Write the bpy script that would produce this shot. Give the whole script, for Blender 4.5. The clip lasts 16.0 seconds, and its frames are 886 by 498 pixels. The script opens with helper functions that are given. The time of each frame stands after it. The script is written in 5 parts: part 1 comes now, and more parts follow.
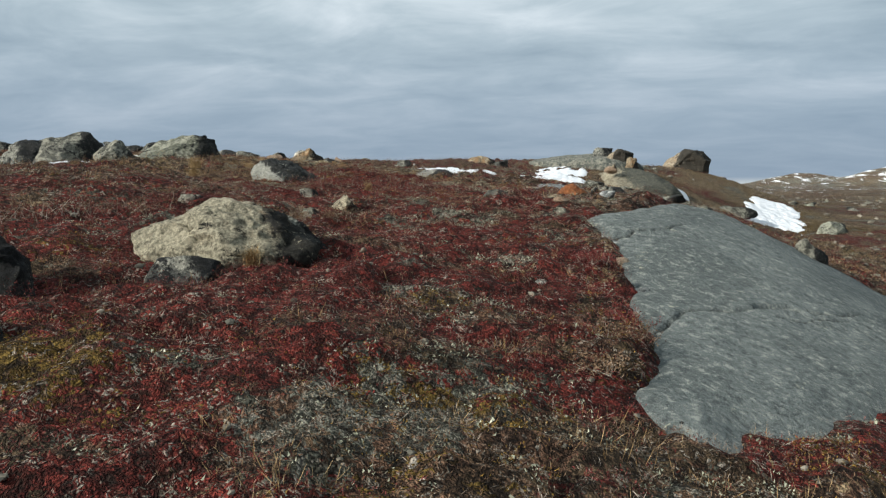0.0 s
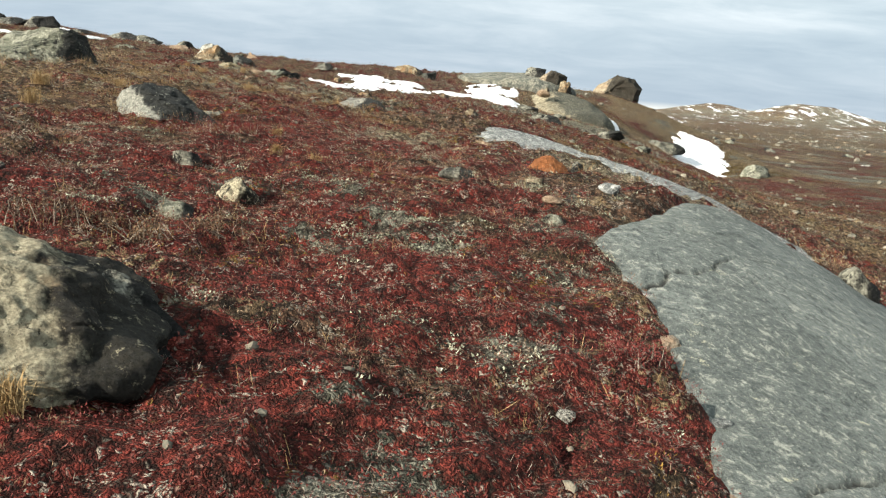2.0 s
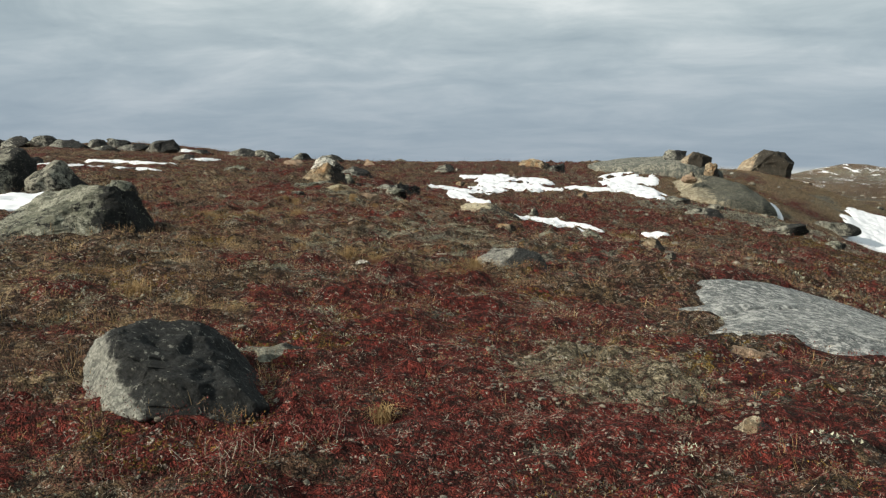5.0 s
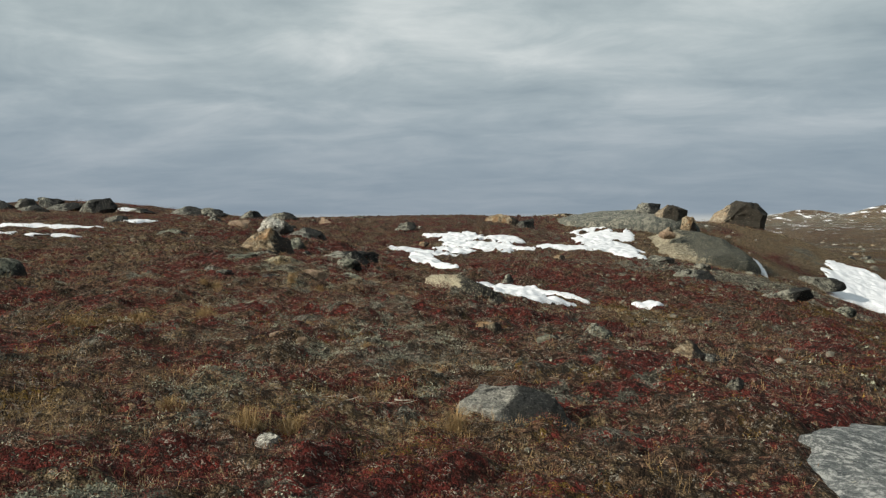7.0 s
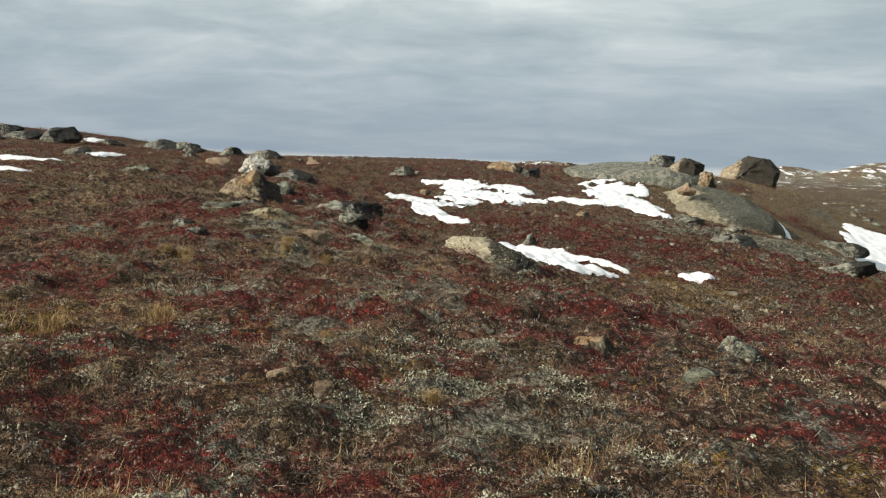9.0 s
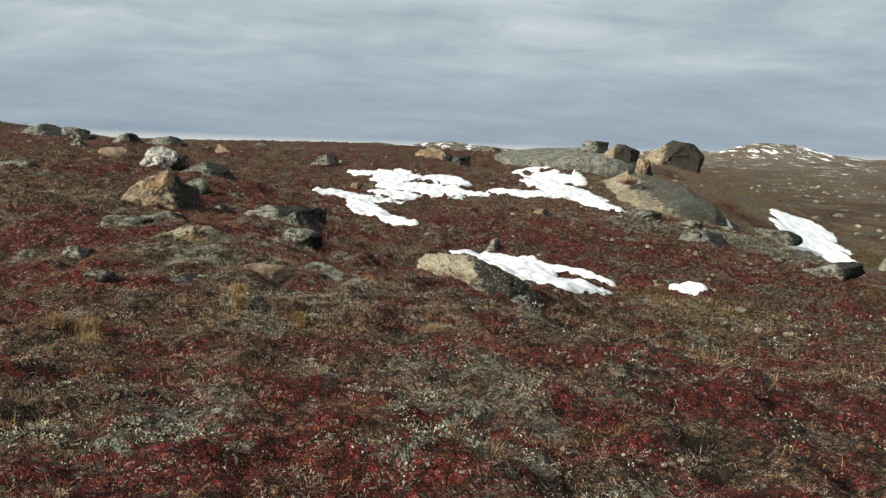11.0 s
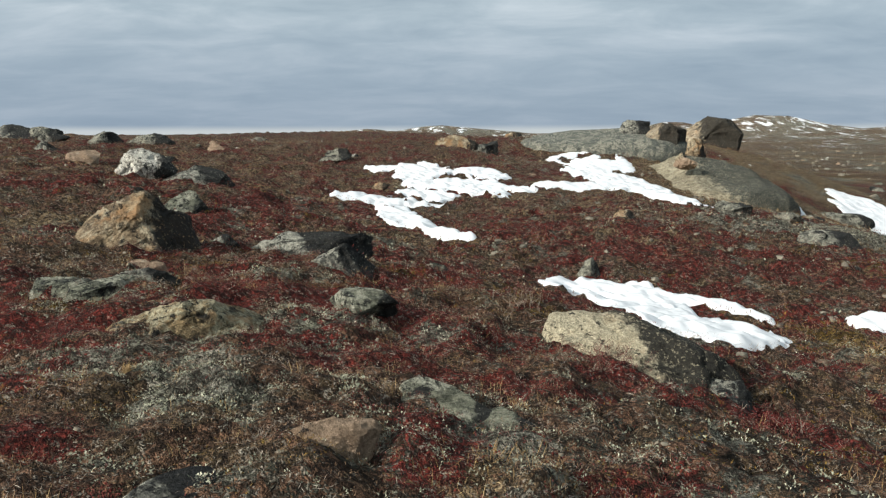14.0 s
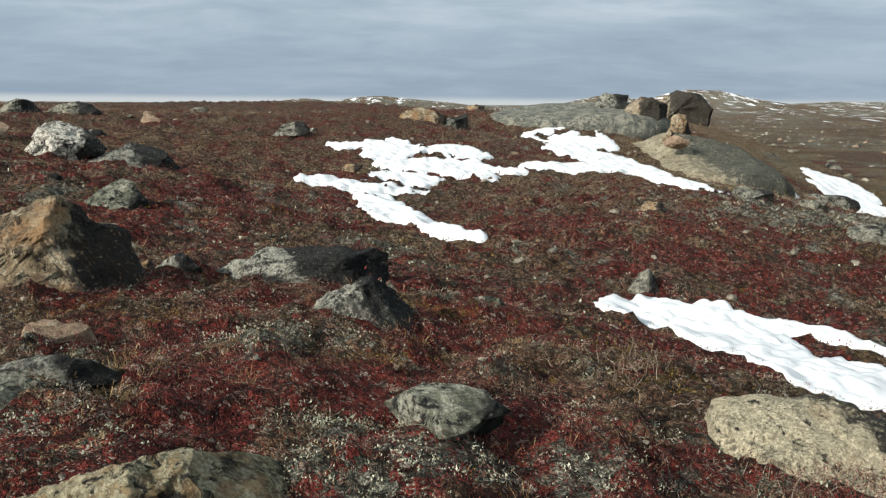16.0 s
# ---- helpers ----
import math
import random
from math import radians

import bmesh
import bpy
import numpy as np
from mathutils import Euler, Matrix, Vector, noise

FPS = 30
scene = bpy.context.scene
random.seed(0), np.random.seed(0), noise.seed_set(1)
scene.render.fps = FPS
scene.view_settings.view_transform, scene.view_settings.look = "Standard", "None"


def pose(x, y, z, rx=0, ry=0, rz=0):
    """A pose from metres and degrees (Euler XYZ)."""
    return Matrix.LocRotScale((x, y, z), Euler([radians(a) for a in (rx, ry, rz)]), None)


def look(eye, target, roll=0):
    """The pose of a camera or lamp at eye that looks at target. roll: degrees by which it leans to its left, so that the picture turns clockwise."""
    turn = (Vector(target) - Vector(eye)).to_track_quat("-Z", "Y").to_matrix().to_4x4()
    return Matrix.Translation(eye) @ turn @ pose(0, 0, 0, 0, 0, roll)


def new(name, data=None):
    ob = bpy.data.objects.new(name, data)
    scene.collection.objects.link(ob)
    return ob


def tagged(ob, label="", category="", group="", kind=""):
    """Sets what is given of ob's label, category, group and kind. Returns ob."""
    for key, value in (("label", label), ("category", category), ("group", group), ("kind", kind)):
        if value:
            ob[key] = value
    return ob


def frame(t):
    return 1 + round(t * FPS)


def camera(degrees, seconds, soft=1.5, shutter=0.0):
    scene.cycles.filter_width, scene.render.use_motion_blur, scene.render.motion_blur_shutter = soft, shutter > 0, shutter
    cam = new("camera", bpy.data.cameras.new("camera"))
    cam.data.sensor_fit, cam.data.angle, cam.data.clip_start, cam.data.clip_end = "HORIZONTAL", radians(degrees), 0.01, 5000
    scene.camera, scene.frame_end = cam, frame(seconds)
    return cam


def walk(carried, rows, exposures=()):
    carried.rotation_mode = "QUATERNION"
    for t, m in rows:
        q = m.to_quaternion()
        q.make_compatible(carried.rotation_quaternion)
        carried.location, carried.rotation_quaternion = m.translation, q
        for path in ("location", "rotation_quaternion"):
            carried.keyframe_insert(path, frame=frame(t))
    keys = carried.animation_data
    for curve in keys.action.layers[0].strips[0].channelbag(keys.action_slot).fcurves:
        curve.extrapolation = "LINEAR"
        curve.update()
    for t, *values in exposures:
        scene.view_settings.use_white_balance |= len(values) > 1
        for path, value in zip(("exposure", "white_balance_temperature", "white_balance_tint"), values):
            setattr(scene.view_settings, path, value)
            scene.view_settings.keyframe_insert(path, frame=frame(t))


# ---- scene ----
cam = camera(59.0, 16.0, soft=1.3)
PATH = [
    (0, (-0.004, 0.352, 1.562), (-0.006, 2.345, 1.399), 0.0),
    (0.5, (-0.083, 0.92, 1.753), (-0.069, 2.906, 1.515), 2.1),
    (1, (-0.06, 1.505, 1.85), (0.079, 3.493, 1.68), 2.2),
    (1.5, (-0.15, 2.112, 1.903), (0.006, 4.085, 1.616), 1.8),
    (2, (-0.2, 2.792, 2.087), (0.028, 4.739, 1.693), 5.0),
    (2.5, (-0.315, 3.422, 2.321), (-0.249, 5.392, 1.977), 4.9),
    (3, (-0.376, 4.117, 2.422), (-0.366, 6.097, 2.14), 4.7),
    (3.5, (-0.367, 4.877, 2.437), (-0.44, 6.866, 2.245), 2.1),
    (4, (-0.499, 5.605, 2.495), (-0.577, 7.598, 2.345), 2.0),
    (4.5, (-0.519, 6.269, 2.586), (-0.579, 8.26, 2.408), 2.3),
    (5, (-0.551, 6.969, 2.717), (-0.644, 8.957, 2.518), 0.6),
    (5.2, (-0.598, 7.275, 2.713), (-0.693, 9.268, 2.575), 0.9),
    (7.3, (-0.72, 10.497, 3.089), (-0.714, 12.495, 3.018), -0.2),
    (7.5, (-0.809, 10.81, 3.044), (-0.838, 12.809, 2.971), 0.4),
    (8, (-1.027, 11.529, 3.037), (-1.023, 13.519, 2.83), 2.1),
    (8.5, (-1.216, 12.297, 3.041), (-1.225, 14.271, 2.724), 1.1),
    (9, (-1.488, 13.16, 3.171), (-1.432, 15.148, 2.956), 2.1),
    (9.2, (-1.59, 13.445, 3.174), (-1.492, 15.433, 2.986), 2.0),
    (11.3, (-2.49, 16.416, 3.45), (-2.163, 18.371, 3.186), 1.7),
    (11.5, (-2.526, 16.683, 3.462), (-2.186, 18.635, 3.195), 1.5),
    (12, (-2.602, 17.427, 3.49), (-2.34, 19.403, 3.321), -1.1),
    (12.5, (-2.708, 18.163, 3.49), (-2.423, 20.128, 3.255), -0.1),
    (13, (-2.737, 18.944, 3.475), (-2.449, 20.905, 3.213), -1.6),
    (13.5, (-2.909, 19.684, 3.51), (-2.642, 21.645, 3.222), -1.8),
    (14, (-3.065, 20.435, 3.542), (-2.751, 22.388, 3.248), -0.2),
    (14.5, (-3.202, 21.214, 3.54), (-2.91, 23.173, 3.259), -0.3),
    (15, (-3.34, 22.006, 3.508), (-2.975, 23.948, 3.201), 1.3),
    (15.5, (-3.4, 22.771, 3.504), (-2.985, 24.695, 3.149), 0.3),
    (16, (-3.578, 23.43, 3.586), (-3.111, 25.34, 3.221), 0.5),
]
walk(cam, [(t, look(eye, target, roll)) for t, eye, target, roll in PATH],
     [(0, -0.05, 6300, 10), (0.5, 0.2, 6400, 10), (1.0, 0.1, 6400, 10), (1.5, 0.2, 6600, 10), (2.0, 0.68, 6900, 10), (2.5, 0.5, 6900, 10), (3.0, 0.32, 6900, 10), (3.5, 0.06, 6800, 10), (4.0, -0.08, 6750, 10),
      (5.0, 0.0, 6850, 10), (7.5, -0.3, 6800, 10), (8.0, 0.14, 7000, 10), (8.5, 0.34, 7000, 10), (9.0, 0.06, 6950, 10), (11.5, 0.0, 6700, 10), (12.0, -0.16, 6450, 10), (12.5, -0.04, 6500, 10), (13.0, 0.1, 6500, 10),
      (13.5, 0.1, 6500, 10), (14.0, 0.02, 6500, 10), (14.5, -0.1, 6400, 10), (15.0, -0.02, 6500, 10), (16.0, 0.08, 6500, 10)])

# ---- light: thin overcast with a low sun behind the walker's left shoulder ----
SUN_DIR = Vector((-0.78, -0.38, 0.42)).normalized()
world = bpy.data.worlds.new("overcast_sky")
scene.world = world
world.use_nodes = True


class Nodes:
    """A short way to wire shader nodes."""

    def __init__(self, tree):
        self.tree = tree
        tree.nodes.clear()

    def add(self, kind, **inputs):
        n = self.tree.nodes.new(kind)
        for key, value in inputs.items():
            self.put(n, key.replace("_", " "), value)
        return n

    def put(self, n, key, value):
        sock = n.inputs[int(key[1:])] if key[0] == "i" and key[1:].isdigit() else n.inputs[key]
        if isinstance(value, bpy.types.NodeSocket):
            self.tree.links.new(value, sock)
        elif isinstance(value, bpy.types.Node):
            self.tree.links.new(value.outputs[0], sock)
        else:
            sock.default_value = value

    def math(self, op, a, b=0.0, clamp=False):
        n = self.tree.nodes.new("ShaderNodeMath")
        n.operation, n.use_clamp = op, clamp
        self.put(n, "i0", a)
        self.put(n, "i1", b)
        return n.outputs[0]

    def ramp(self, fac, *stops):
        n = self.tree.nodes.new("ShaderNodeValToRGB")
        while len(n.color_ramp.elements) < len(stops):
            n.color_ramp.elements.new(0.5)
        for e, (at, col) in zip(n.color_ramp.elements, stops):
            e.position = at
            e.color = (*col, 1) if len(col) == 3 else col
        self.put(n, "Fac", fac)
        return n.outputs["Color"]

    def step(self, fac, lo, hi):
        n = self.tree.nodes.new("ShaderNodeMapRange")
        n.interpolation_type = "SMOOTHSTEP"
        self.put(n, "i0", fac)
        n.inputs[1].default_value, n.inputs[2].default_value = lo, hi
        return n.outputs[0]

    def mix(self, fac, a, b, blend="MIX"):
        n = self.tree.nodes.new("ShaderNodeMix")
        n.data_type, n.blend_type = "RGBA", blend
        self.put(n, "i0", fac)
        self.put(n, "i6", (*a, 1) if isinstance(a, tuple) else a)
        self.put(n, "i7", (*b, 1) if isinstance(b, tuple) else b)
        return n.outputs[2]

    def noise(self, vec, scale, detail=4.0, rough=0.55, dist=0.0):
        n = self.tree.nodes.new("ShaderNodeTexNoise")
        self.put(n, "Vector", vec)
        n.inputs["Scale"].default_value, n.inputs["Detail"].default_value = scale, detail
        n.inputs["Roughness"].default_value, n.inputs["Distortion"].default_value = rough, dist
        return n.outputs["Fac"]

    def voronoi(self, vec, scale, feature="F1", out="Distance", rand=1.0):
        n = self.tree.nodes.new("ShaderNodeTexVoronoi")
        n.feature = feature
        self.put(n, "Vector", vec)
        n.inputs["Scale"].default_value, n.inputs["Randomness"].default_value = scale, rand
        return n.outputs[out]

    def stretch(self, vec, scale, turn=(0, 0, 0)):
        """Turns first, then stretches along the turned axes."""
        for key, value in (("Rotation", [radians(a) for a in turn]), ("Scale", scale)):
            n = self.tree.nodes.new("ShaderNodeMapping")
            self.put(n, "Vector", vec)
            n.inputs[key].default_value = value
            vec = n.outputs[0]
        return vec


def make_sky():
    k = Nodes(world.node_tree)
    way = k.add("ShaderNodeTexCoord").outputs["Generated"]
    xyz = k.add("ShaderNodeSeparateXYZ", Vector=way)
    up = xyz.outputs["Z"]
    low = k.math("ADD", k.math("MAXIMUM", up, 0.0), 0.17)
    flat = k.add("ShaderNodeCombineXYZ", X=k.math("DIVIDE", xyz.outputs["X"], low), Y=k.math("DIVIDE", xyz.outputs["Y"], low)).outputs[0]
    flat = k.stretch(flat, (0.72, 1.0, 1.0), (0, 0, 12))
    big = k.noise(flat, 0.8, 5.0, 0.55, 0.5)
    fine = k.noise(flat, 2.6, 6.0, 0.6, 0.5)
    cloud = k.math("ADD", k.math("MULTIPLY", big, 0.62), k.math("MULTIPLY", fine, 0.38))
    cover = k.ramp(cloud, (0.36, (0.36, 0.455, 0.51)), (0.49, (0.55, 0.65, 0.695)), (0.62, (0.83, 0.91, 0.94)))
    # the deck is thicker and bluer towards the horizon, with a clear pale strip right on it
    far = k.step(up, 0.26, 0.01)
    cover = k.mix(k.math("MULTIPLY", far, 0.80), cover, (0.255, 0.34, 0.455))
    cover = k.mix(k.step(up, 0.011, 0.001), cover, (0.60, 0.65, 0.67))
    sky = k.add("ShaderNodeTexSky")
    sky.sky_type, sky.sun_disc = "NISHITA", False
    sky.sun_elevation, sky.sun_rotation = math.asin(SUN_DIR.z), math.atan2(SUN_DIR.x, SUN_DIR.y)
    dim = k.mix(1.0, sky.outputs[0], (0.07, 0.07, 0.07), "MULTIPLY")
    col = k.mix(0.93, dim, cover)
    bg = k.add("ShaderNodeBackground", Color=col, Strength=1.0)
    k.add("ShaderNodeOutputWorld", Surface=bg.outputs[0])


make_sky()
sun = new("sun", bpy.data.lights.new("sun", "SUN"))
sun.data.energy, sun.data.angle, sun.data.color = 6.6, radians(2.0), (1.0, 0.95, 0.86)
sun.matrix_world = look(SUN_DIR * 50, (0, 0, 0))


# ---- shape of the land ----
def lattice(ix, iy, iz, seed):
    v = (ix * 374761393 + iy * 668265263 + iz * 1274126177 + seed * 974634777) & 0xFFFFFFFF
    v = ((v ^ (v >> 13)) * 1103515245) & 0xFFFFFFFF
    v = ((v ^ (v >> 15)) * 2654435761) & 0xFFFFFFFF
    return ((v ^ (v >> 16)) & 0xFFFFFF) / 0xFFFFFF * 2 - 1


def vnoise(x, y, z=0.0, seed=0):
    """Smooth noise from -1 to 1 on arrays."""
    x, y, z = np.broadcast_arrays(np.asarray(x, float), np.asarray(y, float), np.asarray(z, float))
    ix, iy, iz = np.floor(x).astype(np.int64), np.floor(y).astype(np.int64), np.floor(z).astype(np.int64)
    fx, fy, fz = x - ix, y - iy, z - iz
    fx, fy, fz = fx * fx * (3 - 2 * fx), fy * fy * (3 - 2 * fy), fz * fz * (3 - 2 * fz)
    out = 0.0
    flat = not np.any(fz)
    for dx in (0, 1):
        for dy in (0, 1):
            for dz in (0,) if flat else (0, 1):
                w = (fx if dx else 1 - fx) * (fy if dy else 1 - fy) * (fz if dz else 1 - fz)
                out = out + w * lattice(ix + dx, iy + dy, iz + dz, seed)
    return out


def fbm(x, y, z=0.0, octaves=3, seed=0):
    total, amp = 0.0, 1.0
    for o in range(octaves):
        f = 2.0 ** o
        total = total + amp * vnoise(np.asarray(x) * f, np.asarray(y) * f, np.asarray(z) * f, seed + o * 17)
        amp *= 0.5
    return total


def smooth(v, lo, hi):
    t = np.clip((np.asarray(v, float) - lo) / (hi - lo), 0, 1)
    return t * t * (3 - 2 * t)


# x, y, height and reach of the broad rises, then of the smaller ones
HILLS = [
    (-32, 34, 4.62, 40), (-32, 114, 3.22, 40), (8, 134, -0.69, 40), (8, 114, 2.17, 40), (3, 82, 1.36, 22), (25, 93, -0.64, 22), (-30, 82, 1.15, 22),
    (14, 82, 1.79, 22), (6, 54, 2.62, 12), (-24, 60, 1.69, 12), (24, 36, -1.25, 12), (30, 60, -0.86, 12), (-2, 11.5, 1.49, 7), (19, 60.5, 1.88, 7),
    (12, 8, -1.25, 7), (8.5, 36, 0.91, 7), (-9, 39.5, 0.36, 7), (-9, 53.5, 0.51, 7), (-19.5, 46.5, 0.24, 7), (1.5, 60.5, -0.58, 7),
    (15.5, 29, -0.28, 7), (-12.5, 43, 0.37, 7),
]
SWELLS = [
    (20, 46, -0.41, 4), (0, 20, 0.63, 4), (6, 22, 0.67, 4), (-8, 22, 0.5, 4), (6, 10, 0.37, 4), (0, 0, 0.22, 4), (-12, 30, 0.33, 4),
    (18, 42, -0.81, 4), (6, 48, -0.32, 4), (24, 58, 0.48, 4), (-6, 36, 0.41, 4), (14, 40, 0.24, 4), (-14, 56, -0.16, 4), (2.5, 7.75, 0.53, 2.5),
    (22.5, 51.5, -0.31, 2.5), (-3.75, 26.5, 0.54, 2.5), (-1.25, 4, 0.51, 2.5), (3.75, 12.75, 0.34, 2.5), (-3.75, 21.5, 0.24, 2.5),
    (-2.5, 30.25, 0.46, 2.5), (2.5, 2.75, 0.16, 2.5), (0, 24, 0.54, 2.5),
]
HUMMOCKS = [
    (-6.25, 29, 0.58, 2.5), (-5, 16.5, 0.15, 2.5), (2.5, 16.5, 0.4, 2.5), (25, 55.25, 0.12, 2.5), (6.25, 6.5, -0.49, 2.5), (-3.75, 7.75, 0.23, 2.5),
    (0, 27.75, 0.45, 2.5), (8.75, 30.25, 0.4, 2.5), (5, 51.5, -0.59, 2.5), (20, 49, -0.73, 2.5), (21.25, 55.25, -0.28, 2.5),
    (11.25, 45.25, -0.33, 2.5), (-2.5, 10.25, -0.3, 2.5), (2.5, 34, 0.42, 2.5), (-3.75, 24, 0.3, 2.5), (0, 14, -0.16, 2.5), (-3.75, 19, 0.14, 2.5),
    (2.85, 9.4, 0.13, 1.0), (-1.5, 4.85, -0.1, 0.7), (3.75, 5.25, 0.17, 2.5), (22.5, 49, -0.16, 2.5), (1.25, 25.25, -0.42, 2.5), (1.25, 31.5, -0.12, 2.5), (3.75, 27.75, 0.09, 2.5),
]
# far hills: x, y, height, reach
FAR_HILLS = [(393, 868, 15.2, 51), (437.5, 753, 15, 55), (442, 720, 6.8, 92), (664, 742, 12, 132), (49, 896, 8.9, 36), (125, 945, 10.5, 53),
             (190, 968, 8.7, 66)]


def land(x, y):
    """The height of the land without its small bumps."""
    x, y = np.asarray(x, float), np.asarray(y, float)
    z = np.full(np.broadcast(x, y).shape, -1.5)
    for cx, cy, up, reach in HILLS + SWELLS + HUMMOCKS + FAR_HILLS:
        z = z + up * np.exp(-((x - cx) ** 2 + (y - cy) ** 2) / reach ** 2)
    return z


def slab_field(x, y):
    """Above 0 on the big bare slab beside the start, in metres from its rim."""
    left = x - np.interp(y, (3.3, 3.6, 3.8, 4.2, 4.7, 5.5, 6.3, 6.8, 7.45, 7.95, 8.5, 9.2, 9.8), (1.25, 0.92, 0.86, 1.04, 1.14, 1.22, 1.40, 1.36, 1.30, 1.60, 2.1, 2.6, 3.1))
    near = (y - 3.42 - 0.75 * (x - 1.1)) * 0.8
    far = 9.75 - 0.12 * (x - 2.0) - y
    wob = 0.045 * fbm(x * 2.2, y * 2.2, 0, 4, 5)
    return np.minimum(np.minimum(left, near), np.minimum(far, (5.6 - x) * 0.8)) + wob


def ridge_field(x, y):
    """Above 0 on the low whitish ridge of rock further on, with a narrow neck towards the slab."""
    left = (x - np.interp(y, (9.6, 10.4, 11.4, 12.3, 12.8, 13.1, 14.2, 15.4, 16.0, 16.4), (3.8, 3.3, 2.95, 2.6, 2.05, 1.45, 1.42, 1.66, 2.4, 3.4))) * 0.8
    return np.minimum(np.minimum(left, 0.7 * (4.9 - x)), np.minimum(16.35 - y, y - 10.3)) + 0.13 * fbm(x * 1.9, y * 1.9, 0, 4, 8)


def bare(x, y):
    return np.maximum(smooth(slab_field(x, y), -0.10, 0.12), smooth(ridge_field(x, y), -0.08, 0.1))


def ground(x, y):
    """The height of the ground with its hummocks."""
    x, y = np.asarray(x, float), np.asarray(y, float)
    z = land(x, y)
    far = np.maximum(np.abs(x) - 25, 0) + np.maximum(y - 60, 0)
    b = bare(x, y)
    lump = 0.4 + 0.5 * smooth(y, 8, 22)
    small = lump * (0.044 * fbm(x * 1.15, y * 1.15, 0, 3, 3) + 0.13 * (np.abs(fbm(x * 1.9, y * 1.9, 0, 3, 12)) - 0.3))
    small = small + 0.022 * fbm(x * 3.7, y * 3.7, 0, 3, 4) + 0.085 * (np.abs(fbm(x * 4.2, y * 4.2, 0, 2, 14)) - 0.3)
    z = z + small * (1 - 0.9 * b) - 0.05 * b
    return z + smooth(far, 0, 90) * (0.22 * fbm(x / 14, y / 14, 0, 3, 6)) + smooth(far, 60, 260) * 1.5 * fbm(x / 60, y / 60, 0, 4, 7)


def at(x, y):
    return float(ground(np.array([x]), np.array([y]))[0])


# ---- materials ----
def material(name):
    m = bpy.data.materials.new(name)
    m.use_nodes = True
    return m, Nodes(m.node_tree)


def finish(k, color, rough=0.85, height=None, depth=0.01, strength=0.6, specular=0.25, sub=0.0):
    p = k.add("ShaderNodeBsdfPrincipled")
    k.put(p, "Base Color", color)
    k.put(p, "Roughness", rough)
    k.put(p, "Specular IOR Level", specular)
    if sub:
        k.put(p, "Subsurface Weight", sub)
        k.put(p, "Subsurface Radius", (0.05, 0.05, 0.06))
    if height is not None:
        b = k.add("ShaderNodeBump", Height=height)
        b.inputs["Distance"].default_value, b.inputs["Strength"].default_value = depth, strength
        k.put(p, "Normal", b.outputs[0])
    k.add("ShaderNodeOutputMaterial", Surface=p.outputs[0])


